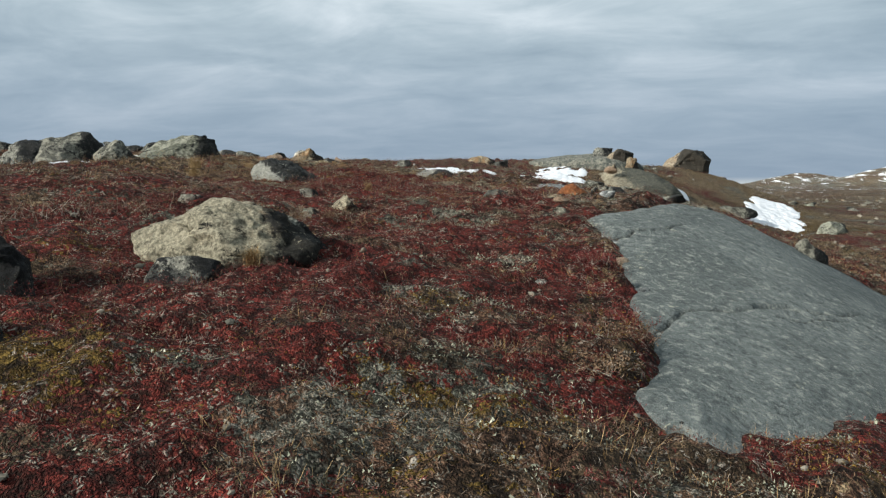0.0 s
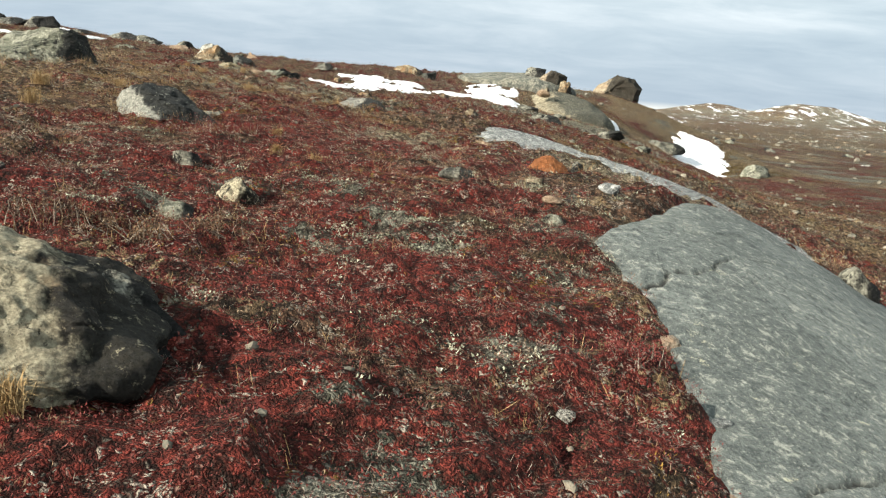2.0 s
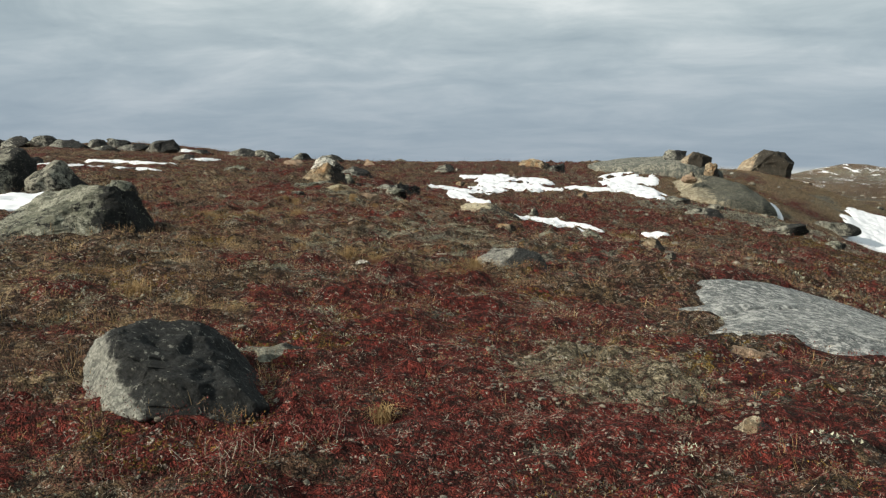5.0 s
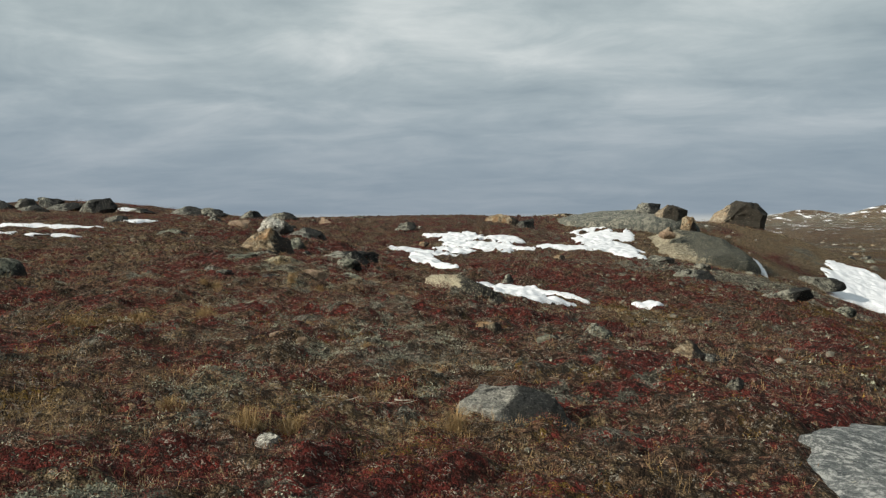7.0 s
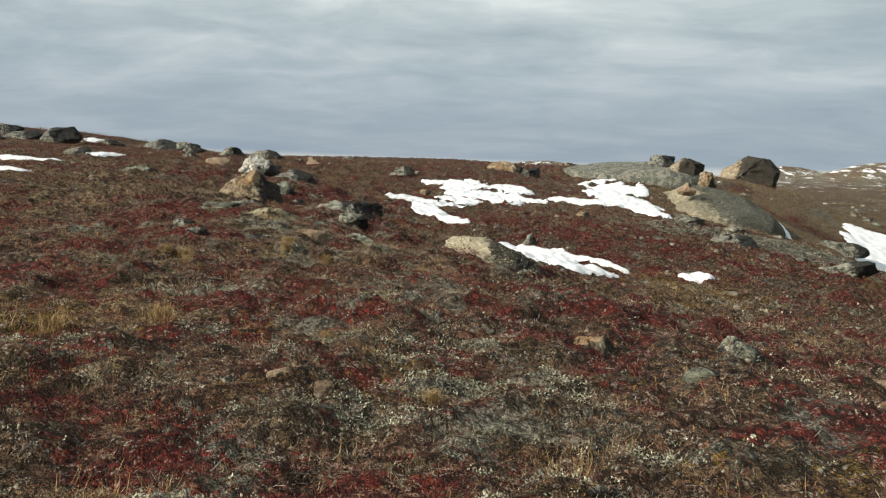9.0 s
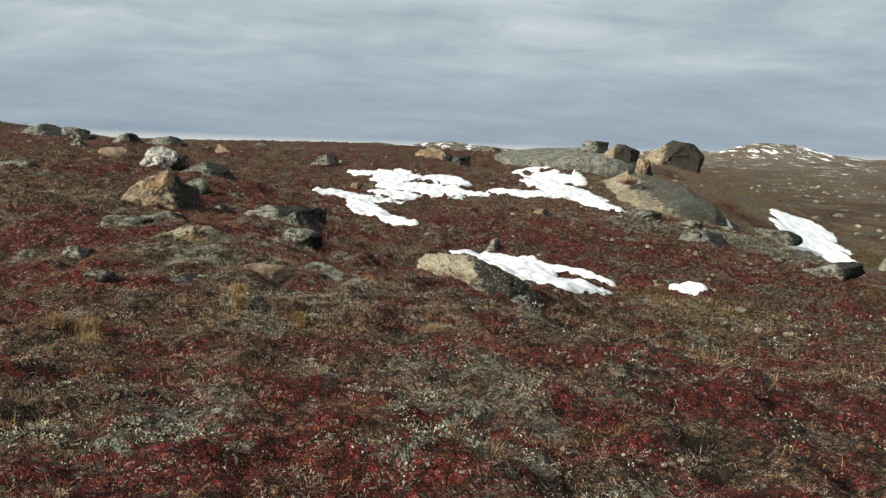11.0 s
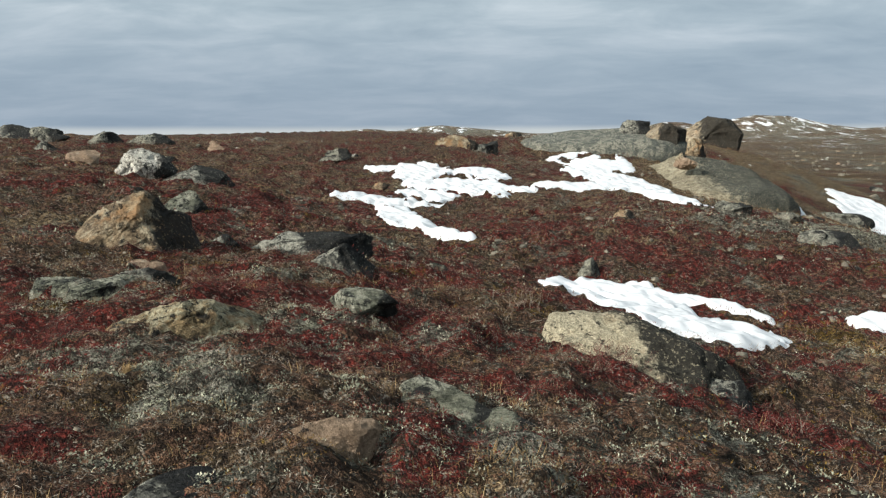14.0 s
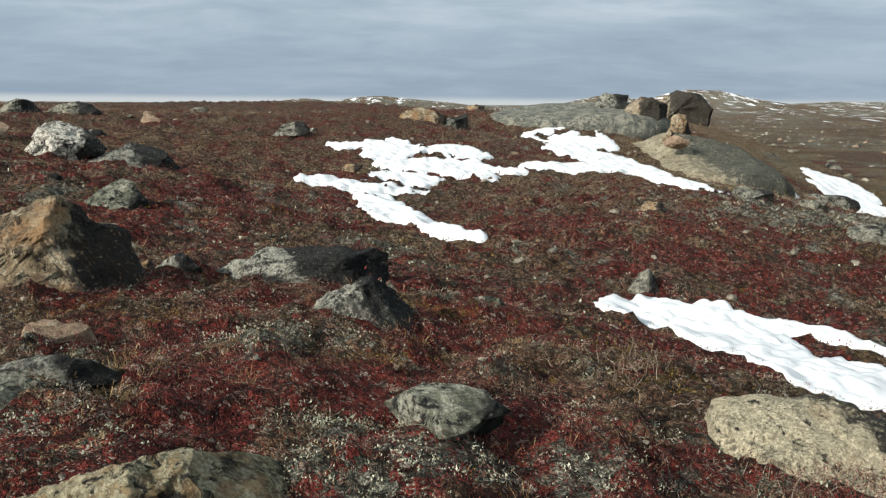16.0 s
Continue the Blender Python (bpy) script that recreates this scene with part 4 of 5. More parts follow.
# low rocks hardly proud of the heath
for i, (x, y, w, h, mat, label) in enumerate((
        (-5.19, 27.3, 0.79, 0.31, ROCK_GREEN, "low flat grey-green rock in heath"),
        (-5.06, 25.14, 0.46, 0.21, ROCK_DARK, "dark flat rock sunk in lichen heath"),
        (-3.7, 23.57, 0.41, 0.13, ROCK_DARK, "dark flat rock level with the heath"),
        (-4.3, 23.04, 0.32, 0.12, ROCK_GREY, "grey flat rock in heath"),
        (-2.44, 23.25, 0.4, 0.13, ROCK_GREEN, "grey-green slab level with the heath"),
        (-2.09, 24.66, 0.47, 0.13, ROCK_GREEN, "thin grey-green rock in lichen heath"),
        (-4.74, 28.08, 0.51, 0.27, ROCK_TAN, "small tan rock at the foot of a boulder"),
        (-1.67, 14.48, 0.26, 0.15, ROCK_WHITE, "low white-crusted rock in heath"),
        (1.26, 9.12, 0.21, 0.14, ROCK_WARM, "small brown-grey rock in heath"),
        (-2.24, 7.49, 0.17, 0.12, ROCK_GREY, "small grey rock in heath"),
        (1.1, 7.81, 0.22, 0.12, ROCK_GREEN, "flat pale grey-green stone beside a slab"),
        (7.18, 35.0, 1.55, 0.6, ROCK_GREY, "low grey rock on stony ground"),
        (7.42, 38.91, 1.0, 0.65, ROCK_GREY, "grey rock below an outcrop"),
        (18.13, 49.5, 2.45, 1.11, ROCK_GREY, "low grey rock on stony ground"),
        )):
    rock("rock", x, y, (w, w * 0.7, h), mat, label, 150 + i, i * 23 % 50 - 25, 0.3, (0, i % 5 * 2 - 4), [(0.1, -0.3, 0.95, 0.45)], 3, 0.05, 4)

# the skyline and the hillside behind
for x, y, w, d, h, mat, label, seed in (
        (-12.45, 50.6, 1.15, 0.9, 0.5, ROCK_DARK, "dark boulder on the skyline", 70), (-10.6, 50.6, 1.7, 1.1, 0.95, ROCK_GREY, "grey boulder on the skyline", 71),
        (-9.0, 50.9, 2.0, 1.3, 0.95, ROCK_GREY, "broad grey boulder on the skyline", 72), (-6.54, 49.2, 0.75, 0.6, 0.6, ROCK_TAN, "pale boulder on the skyline", 73),
        (-5.3, 54.0, 1.0, 0.8, 0.5, ROCK_GREY, "grey boulder on the skyline", 74), (3.7, 51.4, 1.5, 1.1, 1.15, ROCK_DARK, "dark squarish boulder on the rise", 75),
        (2.35, 51.3, 2.1, 1.2, 0.85, ROCK_WARM, "broad brown boulder on the rise", 76), (-2.4, 46.9, 1.2, 0.8, 0.4, ROCK_GREY, "low grey boulder on the rise", 77),
        (-17.9, 48.9, 1.6, 1.1, 0.95, ROCK_DARK, "dark flat-topped boulder on the ridge", 78), (-21.6, 51.9, 1.05, 0.9, 0.85, ROCK_DARK, "dark rounded boulder on the ridge", 79),
        (-23.2, 49.0, 2.0, 1.4, 0.95, ROCK_DARK, "dark boulder pile on the ridge", 80), (-25.3, 51.0, 1.9, 1.2, 0.7, ROCK_GREY, "grey boulder on the ridge", 81),
        (-28.0, 50.5, 2.2, 1.4, 0.9, ROCK_DARK, "dark broad boulder on the ridge", 82), (-20.2, 47.6, 1.6, 1.0, 0.5, ROCK_DARK, "dark low boulder on the ridge", 83),
        (-31.0, 52.0, 2.4, 1.5, 1.1, ROCK_DARK, "dark boulder on the ridge", 84), (-10.8, 45.0, 0.95, 0.7, 0.5, ROCK_DARK, "dark boulder on the slope", 85),
        (-13.5, 41.0, 1.1, 0.8, 0.5, ROCK_GREY, "grey boulder on the slope", 86), (-1.2, 55.0, 1.3, 0.9, 0.45, ROCK_WARM, "brown boulder on the skyline", 87),
        (1.2, 57.0, 0.9, 0.7, 0.5, ROCK_GREY, "grey boulder on the skyline", 88), (-3.4, 56.5, 0.9, 0.7, 0.45, ROCK_GREY, "grey boulder on the skyline", 89),
        (6.3, 58.0, 0.8, 0.7, 0.5, ROCK_WARM, "brown boulder on the skyline", 90), (8.9, 32.2, 1.7, 0.9, 0.62, ROCK_GREY, "broad grey rock at the foot of the slope", 91),
        (7.1, 35.0, 0.8, 0.6, 0.34, ROCK_GREY, "low grey rock on stony ground", 92), (10.2, 31.2, 0.9, 0.6, 0.4, ROCK_GREEN, "grey-green rock on the slope", 93),
        (23.6, 48.0, 2.9, 1.8, 1.5, ROCK_GREEN, "big grey-green boulder below the slope", 94), (21.5, 61.2, 1.1, 0.8, 0.6, ROCK_WARM, "brown rock behind a big boulder", 95),
        (23.2, 62.4, 0.8, 0.7, 0.5, ROCK_DARK, "dark rock on the shoulder", 96), (9.0, 38.9, 0.9, 0.7, 0.4, ROCK_GREY, "grey rock below an outcrop", 97),
        (7.6, 62.0, 1.5, 1.1, 1.1, ROCK_WARM, "craggy brown boulder of a pile on the skyline", 130), (8.5, 62.2, 1.3, 1.0, 0.7, ROCK_GREY, "grey boulder of a pile on the skyline", 131),
        (6.6, 61.6, 1.4, 1.0, 0.6, ROCK_TAN, "low tan boulder of a pile on the skyline", 132), (-0.6, 60.5, 2.0, 1.3, 0.8, ROCK_WARM, "broad brown boulder on the skyline", 133),
        (5.2, 60.8, 1.3, 0.9, 0.6, ROCK_GREY, "grey boulder on the skyline", 134),
        (-14.7, 53.2, 2.4, 1.3, 0.8, ROCK_DARK, "long dark boulder on the ridge", 135), (-13.2, 53.0, 1.3, 1.0, 0.75, ROCK_GREY, "grey boulder on the ridge", 136),
        (-19.4, 49.6, 1.7, 1.1, 0.8, ROCK_DARK, "dark boulder on the ridge", 137), (-22.2, 50.4, 1.6, 1.1, 0.9, ROCK_DARK, "dark boulder on the ridge", 138),
        (-24.4, 49.4, 1.7, 1.2, 0.95, ROCK_DARK, "dark boulder on the ridge", 139), (-26.5, 50.0, 2.0, 1.3, 0.9, ROCK_DARK, "dark boulder on the ridge", 140),
        (-29.4, 50.6, 2.2, 1.4, 1.1, ROCK_DARK, "dark boulder on the ridge", 141), (-16.4, 50.5, 1.4, 0.9, 0.55, ROCK_DARK, "low dark boulder on the ridge", 142),
        (-7.4, 44.5, 0.9, 0.7, 0.4, ROCK_GREEN, "grey-green rock in red heath", 143), (-9.6, 36.0, 1.0, 0.7, 0.35, ROCK_GREEN, "low grey-green rock in heath", 144),
        (-16.2, 33.5, 1.0, 0.8, 0.5, ROCK_GREY, "grey boulder beside old snow", 98), (12.2, 43.0, 1.2, 0.8, 0.5, ROCK_GREY, "grey rock below an outcrop", 99)):
    ridge_top = x < -12 and y > 44
    rock("boulder", x, y, (w * (1.25 if ridge_top else 1), d, h), mat, label, seed, seed * 37 % 60 - 30, 0.12 if ridge_top else 0.27, (0, seed % 7 * 3 - 9), (), 9, 0.06, 4, group="boulders on the skyline" if y > 44 else "")

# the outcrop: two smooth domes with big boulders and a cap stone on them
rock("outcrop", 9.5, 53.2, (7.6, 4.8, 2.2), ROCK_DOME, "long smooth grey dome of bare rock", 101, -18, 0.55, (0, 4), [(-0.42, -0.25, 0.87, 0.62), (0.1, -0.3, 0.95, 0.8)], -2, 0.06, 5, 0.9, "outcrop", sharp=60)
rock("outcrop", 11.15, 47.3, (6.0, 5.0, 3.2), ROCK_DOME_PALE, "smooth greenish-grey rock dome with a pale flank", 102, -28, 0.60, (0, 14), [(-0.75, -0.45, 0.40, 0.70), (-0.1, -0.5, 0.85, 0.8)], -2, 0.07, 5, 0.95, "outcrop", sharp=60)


def perched(x, y, z, size, mat, label, seed, yaw, tilt, planes=(), cuts=8, block=0.6):
    """A boulder that lies on other rock, its foot at z."""
    ob = rock("boulder", x, y, size, mat, label, seed, yaw, 0, tilt, planes, cuts, 0.06, 5, block, lift=1e-6)
    ob.location.z = z + size[2] * 0.44
    return ob


perched(10.6, 52.9, 3.3, (1.45, 1.1, 1.1), ROCK_DARK, "dark craggy boulder on a rock dome", 103, -20, (0, 0))
perched(11.4, 51.5, 2.85, (1.85, 1.4, 1.25), ROCK_BIG_WARM, "warm brown split boulder on a rock dome", 104, -22, (0, 8), [(-0.7, -0.3, 0.6, 0.46), (0.9, -0.3, 0.1, 0.6), (0.1, -0.9, 0.3, 0.6), (0.2, 0.0, 0.95, 0.7)], -1)
perched(11.85, 49.9, 2.4, (1.1, 1.0, 1.1), ROCK_WARM, "dark brown boulder beside a rock dome", 105, -26, (0, 20))
perched(19.0, 61.9, 1.7, (4.1, 2.8, 3.2), ROCK_BIG_WARM, "huge tan boulder with a dark rough face", 106, -14, (0, 4), [(-0.74, -0.22, 0.63, 0.46), (0.97, -0.22, -0.08, 0.70), (0.1, -0.95, 0.1, 0.6), (0.15, 0.0, 1.0, 0.80), (0.7, -0.2, 0.7, 0.72)], -1, 0.55)
perched(9.7, 46.5, 2.2, (0.98, 0.8, 0.58), ROCK_TAN, "flat tan cap stone on a rock dome", 107, -26, (0, -4))
perched(10.25, 47.7, 2.35, (0.5, 0.45, 0.5), ROCK_WARM, "small brown stone behind a cap stone", 108, -26, (0, 0))


# ---- old snow ----
def snow_patch(blobs, label, step=0.07, thick=0.07, seed=1, wob=0.3, on=0.0):
    """A thin drift in a hollow: a union of lobes with a ragged rim that sinks into the turf. blobs: x, y, half width, half length, turn."""
    a = np.array(blobs, float)
    r = a[:, 2:4].max(1)
    xs = np.arange((a[:, 0] - r).min() - 0.6, (a[:, 0] + r).max() + 0.6, step)
    ys = np.arange((a[:, 1] - r).min() - 0.6, (a[:, 1] + r).max() + 0.6, step)
    X, Y = np.meshgrid(xs, ys)
    f = np.full(X.shape, -9.0)
    for cx, cy, rx, ry, turn in blobs:
        c, s = math.cos(radians(turn)), math.sin(radians(turn))
        u, v = (X - cx) * c + (Y - cy) * s, -(X - cx) * s + (Y - cy) * c
        f = np.maximum(f, 1 - np.sqrt((u / rx) ** 2 + (v / ry) ** 2))
    w = 0.9 / max(0.5, float(r.mean()))
    f = f + wob * fbm(X * 2.2 * w, Y * 1.1 * w, 0, 5, seed)
    f = f + 0.10 * fbm(X * 5 * w, Y * 3.4 * w, 0, 3, seed + 2) - 0.8 * smooth(fbm(X * 1.5 * w, Y * 1.1 * w, 0, 3, seed + 3), 0.78, 0.95)
    low = land(X, Y)
    Z = low + 0.55 * (ground(X, Y) - low) + np.where(f > 0, 0.8 * thick * (1 - np.exp(-np.maximum(f, 0) * 6)) + 0.03, f * 0.5) + on
    Z += 0.006 * fbm(X * 2.2, Y * 1.1, 0, 2, seed + 5) * (f > 0)
    keep = f[:-1, :-1] > -0.22
    ob = mesh_object("snow_patch", np.stack([X, Y, Z], -1).reshape(-1, 3), grid_faces(len(xs), len(ys), keep), SNOW)
    drop_loose(ob)
    SNOWS.append((a, wob, w, seed))
    return tagged(ob, label, "snow", "old snow patches")


SNOWS = []
snow_patch([(1.05, 31.2, 0.95, 0.6, 0), (1.2, 30.0, 0.8, 1.2, -10), (1.15, 28.9, 0.75, 0.8, 0), (1.7, 29.2, 0.85, 0.8, -20), (2.45, 30.55, 0.8, 0.22, -38)], "bright drift of old snow beside a pale boulder", 0.05, 0.06, 201, 0.16)
snow_patch([(-1.4, 39.3, 1.25, 0.95, 0), (-2.0, 39.6, 0.75, 0.7, 0), (-1.3, 37.4, 0.5, 1.4, 0), (-0.85, 35.7, 0.34, 1.5, 22), (-0.1, 40.7, 0.9, 0.6, 0)], "bright lobed drift of old snow in heath", 0.06, 0.06, 202, 0.24)
snow_patch([(0.0, 44.6, 0.9, 1.8, -10), (-0.7, 45.1, 0.9, 0.6, 0), (1.2, 42.2, 1.5, 1.3, 0), (2.2, 44.6, 0.9, 1.0, 0), (2.3, 42.0, 0.8, 0.4, 0), (0.1, 42.4, 0.8, 1.0, 0)], "bright ragged drift of old snow in heath", 0.06, 0.06, 203, 0.26)
snow_patch([(7.2, 49.4, 1.7, 2.0, 0), (6.6, 46.4, 1.2, 2.4, 6), (4.9, 43.0, 1.8, 0.75, 12), (7.3, 44.4, 1.0, 2.2, -8), (6.7, 41.2, 0.42, 2.8, 4)], "broad drift of old snow below a rock dome", 0.08, 0.07, 204, 0.22)
snow_patch([(22.5, 54.1, 1.5, 1.5, 0), (21.5, 51.4, 1.7, 3.0, -16), (20.4, 49.4, 1.8, 1.2, 10)], "thick bank of old snow on a slope", 0.1, 0.1, 205, 0.16)
snow_patch([(4.5, 29.95, 0.34, 0.3, 0), (4.8, 30.15, 0.25, 0.15, 20)], "small remnant of old snow in straw", 0.05, 0.05, 206, 0.2)
snow_patch([(14.4, 47.8, 0.26, 1.8, -8)], "thin streak of old snow against an outcrop", 0.08, 0.25, 207, 0.2)
snow_patch([(-9.4, 21.7, 0.8, 0.8, 20), (-8.5, 20.4, 0.55, 0.9, 10), (-10.4, 21.6, 1.0, 0.6, 0)], "drift of old snow below grey boulders", 0.08, 0.07, 208, 0.2)
snow_patch([(-15.0, 33.6, 1.2, 1.2, 10), (-16.4, 34.0, 1.0, 0.8, 0)], "thin drift of old snow on the hillside", 0.09, 0.07, 209, 0.24)
snow_patch([(-12.3, 33.5, 0.8, 0.4, 5)], "thin remnant of old snow on the hillside", 0.09, 0.06, 210, 0.22)
snow_patch([(-13.6, 37.2, 1.3, 0.6, -15), (-15.2, 37.6, 1.2, 0.6, 0)], "long drift of old snow on the hillside", 0.09, 0.07, 211, 0.22)
snow_patch([(-12.6, 41.0, 0.8, 0.8, 0)], "thin remnant of old snow on the hillside", 0.09, 0.06, 212, 0.22)
snow_patch([(-18.4, 54.2, 0.7, 0.9, 0)], "thin remnant of old snow below the ridge", 0.09, 0.06, 213, 0.22)


def under_snow(x, y):
    out = np.zeros(np.shape(x), bool)
    for a, wob, w, seed in SNOWS:
        f = np.full(np.shape(x), -9.0)
        for cx, cy, rx, ry, turn in a:
            c, s = math.cos(radians(turn)), math.sin(radians(turn))
            u, v = (x - cx) * c + (y - cy) * s, -(x - cx) * s + (y - cy) * c
            f = np.maximum(f, 1 - np.sqrt((u / rx) ** 2 + (v / ry) ** 2))
        out |= f + wob * fbm(x * 2.2 * w, y * 1.1 * w, 0, 5, seed) > -0.04
    return out


# ---- plants ----
TRAIL_Y, TRAIL_X = (0, 7, 13, 24, 60), (0, -0.5, -1.5, -3.4, -3.4)


def free_spots(rng, count, x0, x1, y0, y1, near=None, beyond=None):
    """Random places on open ground; near, beyond: metres from the trail."""
    x, y = rng.uniform(x0, x1, count), rng.uniform(y0, y1, count)
    side = np.abs(x - np.interp(y, TRAIL_Y, TRAIL_X))
    ok = np.ones(count, bool)
    if near is not None:
        ok &= (side < near) & (y < 30)
    if beyond is not None:
        ok &= (side > beyond) | (y > 30)
    x, y = x[ok], y[ok]
    ok = (bare(x, y) < 0.35) & ~under_snow(x, y)
    for fx, fy, r in FOOTPRINTS:
        ok &= (x - fx) ** 2 + (y - fy) ** 2 > (r * 0.9) ** 2
    return x[ok], y[ok]


def leaves(rng, x, y, per, length, spread, rise, lean=(0.2, 1.1), slim=0.5):
    """Leaf diamonds scattered over small cushions at the places given."""
    n = len(x) * per
    bx, by = np.repeat(x, per), np.repeat(y, per)
    size = np.repeat(rng.uniform(0.7, 1.35, len(x)), per)
    ang, rad = rng.uniform(0, 2 * np.pi, n), spread * size * np.sqrt(rng.uniform(0, 1, n))
    px, py = bx + rad * np.cos(ang), by + rad * np.sin(ang)
    lush = np.repeat(0.55 + 0.9 * smooth(fbm(x * 3.3, y * 3.3, 0, 3, 61), -0.5, 0.6), per)
    pz = ground(bx, by) + rise * size * lush * (rng.uniform(0, 1, n) * (1 - 0.6 * (rad / (spread * size)) ** 2)) - 0.004
    az, el = ang + rng.normal(0, 0.9, n), rng.uniform(*lean, n)
    L = length * size * rng.uniform(0.6, 1.3, n)
    d = np.stack([np.cos(az) * np.cos(el), np.sin(az) * np.cos(el), np.sin(el)], -1) * L[:, None]
    roll = rng.normal(0, 0.5, n)
    s = np.stack([-np.sin(az) * np.cos(roll), np.cos(az) * np.cos(roll), np.sin(roll)], -1) * (L * slim * 0.5)[:, None]
    p = np.stack([px, py, pz], -1)
    v = np.stack([p, p + d + s * 0.7, p + d * 0.55 - s], 1).reshape(-1, 3)
    return v, np.arange(n * 3).reshape(-1, 3)


CRIMSON = leaf_material("crimson_leaves", (0.028, 0.012, 0.011), (0.074, 0.020, 0.018), (0.122, 0.029, 0.026), (0.170, 0.050, 0.043), (0.27, 0.145, 0.120))
HEATH = leaf_material("brown_heath_leaves", (0.018, 0.012, 0.010), (0.056, 0.034, 0.023), (0.125, 0.079, 0.049), (0.205, 0.138, 0.086), (0.36, 0.28, 0.195))
STRAW = leaf_material("dry_straw", (0.14, 0.088, 0.038), (0.24, 0.155, 0.07), (0.35, 0.245, 0.125), (0.47, 0.355, 0.20))
LICHEN = leaf_material("pale_lichen", (0.085, 0.09, 0.063), (0.19, 0.195, 0.142), (0.33, 0.332, 0.245), (0.58, 0.57, 0.45))
OCHRE = leaf_material("ochre_moss", (0.07, 0.04, 0.01), (0.14, 0.085, 0.022), (0.23, 0.14, 0.036), (0.28, 0.19, 0.06))
DEAD = leaf_material("grey_dead_twigs", (0.10, 0.078, 0.06), (0.20, 0.165, 0.13), (0.32, 0.275, 0.225), (0.46, 0.42, 0.35))


def kind_weights(c, x, y):
    """How likely each kind of plant is at each place, from the shares of cover."""
    red, straw, lich, ochre, grav, _ = [np.clip(a, 0, 1) for a in c]
    parts = [1.55 * red ** 1.25, np.full(red.shape, 0.52), 1.05 * np.clip(lich - 0.08, 0, 1), 1.0 * np.clip(ochre - 0.05, 0, 1), 0.4 * np.clip(straw - 0.1, 0.015, 1), 0.085 + 0.08 * lich]
    # each kind keeps to its own clumps, a hand or two across
    w = np.stack([p * np.exp(amp * fbm(x * 3.6, y * 3.6, 0, 3, 301 + i)) for i, (p, amp) in enumerate(zip(parts, (2.2, 1.0, 2.8, 2.2, 1.6, 1.6)))], 0)
    return w * (1 - 0.85 * np.clip(grav * 1.6, 0, 1))


# name, label, material, leaf length, spread and rise of a cushion, lean, slimness
PLANTS = (("crimson_dwarf_shrubs", "crimson autumn leaves of low dwarf shrubs", CRIMSON, 0.0105, 0.036, 0.055, (0.1, 1.2), 0.55),
          ("brown_heath", "brown and olive heath twigs", HEATH, 0.015, 0.04, 0.05, (0.1, 1.4), 0.3),
          ("reindeer_lichen", "pale grey lichen crumbs on heath", LICHEN, 0.0125, 0.034, 0.028, (0.2, 1.1), 0.85),
          ("ochre_moss", "ochre moss cushions", OCHRE, 0.012, 0.042, 0.034, (0.2, 1.1), 0.5),
          ("dry_grass", "straw-coloured dry grass", STRAW, 0.075, 0.045, 0.02, (0.4, 1.4), 0.035),
          ("dead_twigs", "pale grey dead twigs in heath", DEAD, 0.034, 0.05, 0.05, (0.0, 0.9), 0.08))
# how many places, where, metres from the trail, growth of the leaves, leaves a cushion
BANDS = ((215000, (-6.5, 3.5, 2.2, 30), 2.1, None, 1.0, 9), (120000, (-13, 9, 1.5, 42), 8, 2.1, 1.5, 7), (125000, (-24, 22, 8, 62), None, 6.0, 3.0, 4))


def plant_all():
    """The ground plants over the whole tundra, thick beside the trail and sparser and coarser away from it; one mesh a kind."""
    rng = np.random.default_rng(301)
    meshes = [([], [], 0) for _ in PLANTS]
    for count, box, near, beyond, grow, per in BANDS:
        x, y = free_spots(rng, count, *box, near=near, beyond=beyond)
        w = kind_weights(cover(x, y), x, y)
        total = w.sum(0)
        lot = rng.uniform(0, 1, len(x)) * np.maximum(total, 0.7)
        sums = np.cumsum(w, 0)
        for i, (_, _, _, length, spread, rise, lean, slim) in enumerate(PLANTS):
            ok = (lot < sums[i]) & (lot >= (sums[i - 1] if i else 0))
            v, f = leaves(rng, x[ok], y[ok], per, length * (min(grow, 1.5) if length > 0.03 else grow), spread * grow, rise * (1 + 0.3 * (grow - 1)), lean, slim)
            vs, fs, off = meshes[i]
            vs.append(v)
            fs.append(f + off)
            meshes[i] = (vs, fs, off + len(v))
    for (name, label, mat, *_), (vs, fs, _) in zip(PLANTS, meshes):
        tagged(mesh_object(name, np.concatenate(vs), np.concatenate(fs), mat), label, "ground plants", "", "stuff")


plant_all()


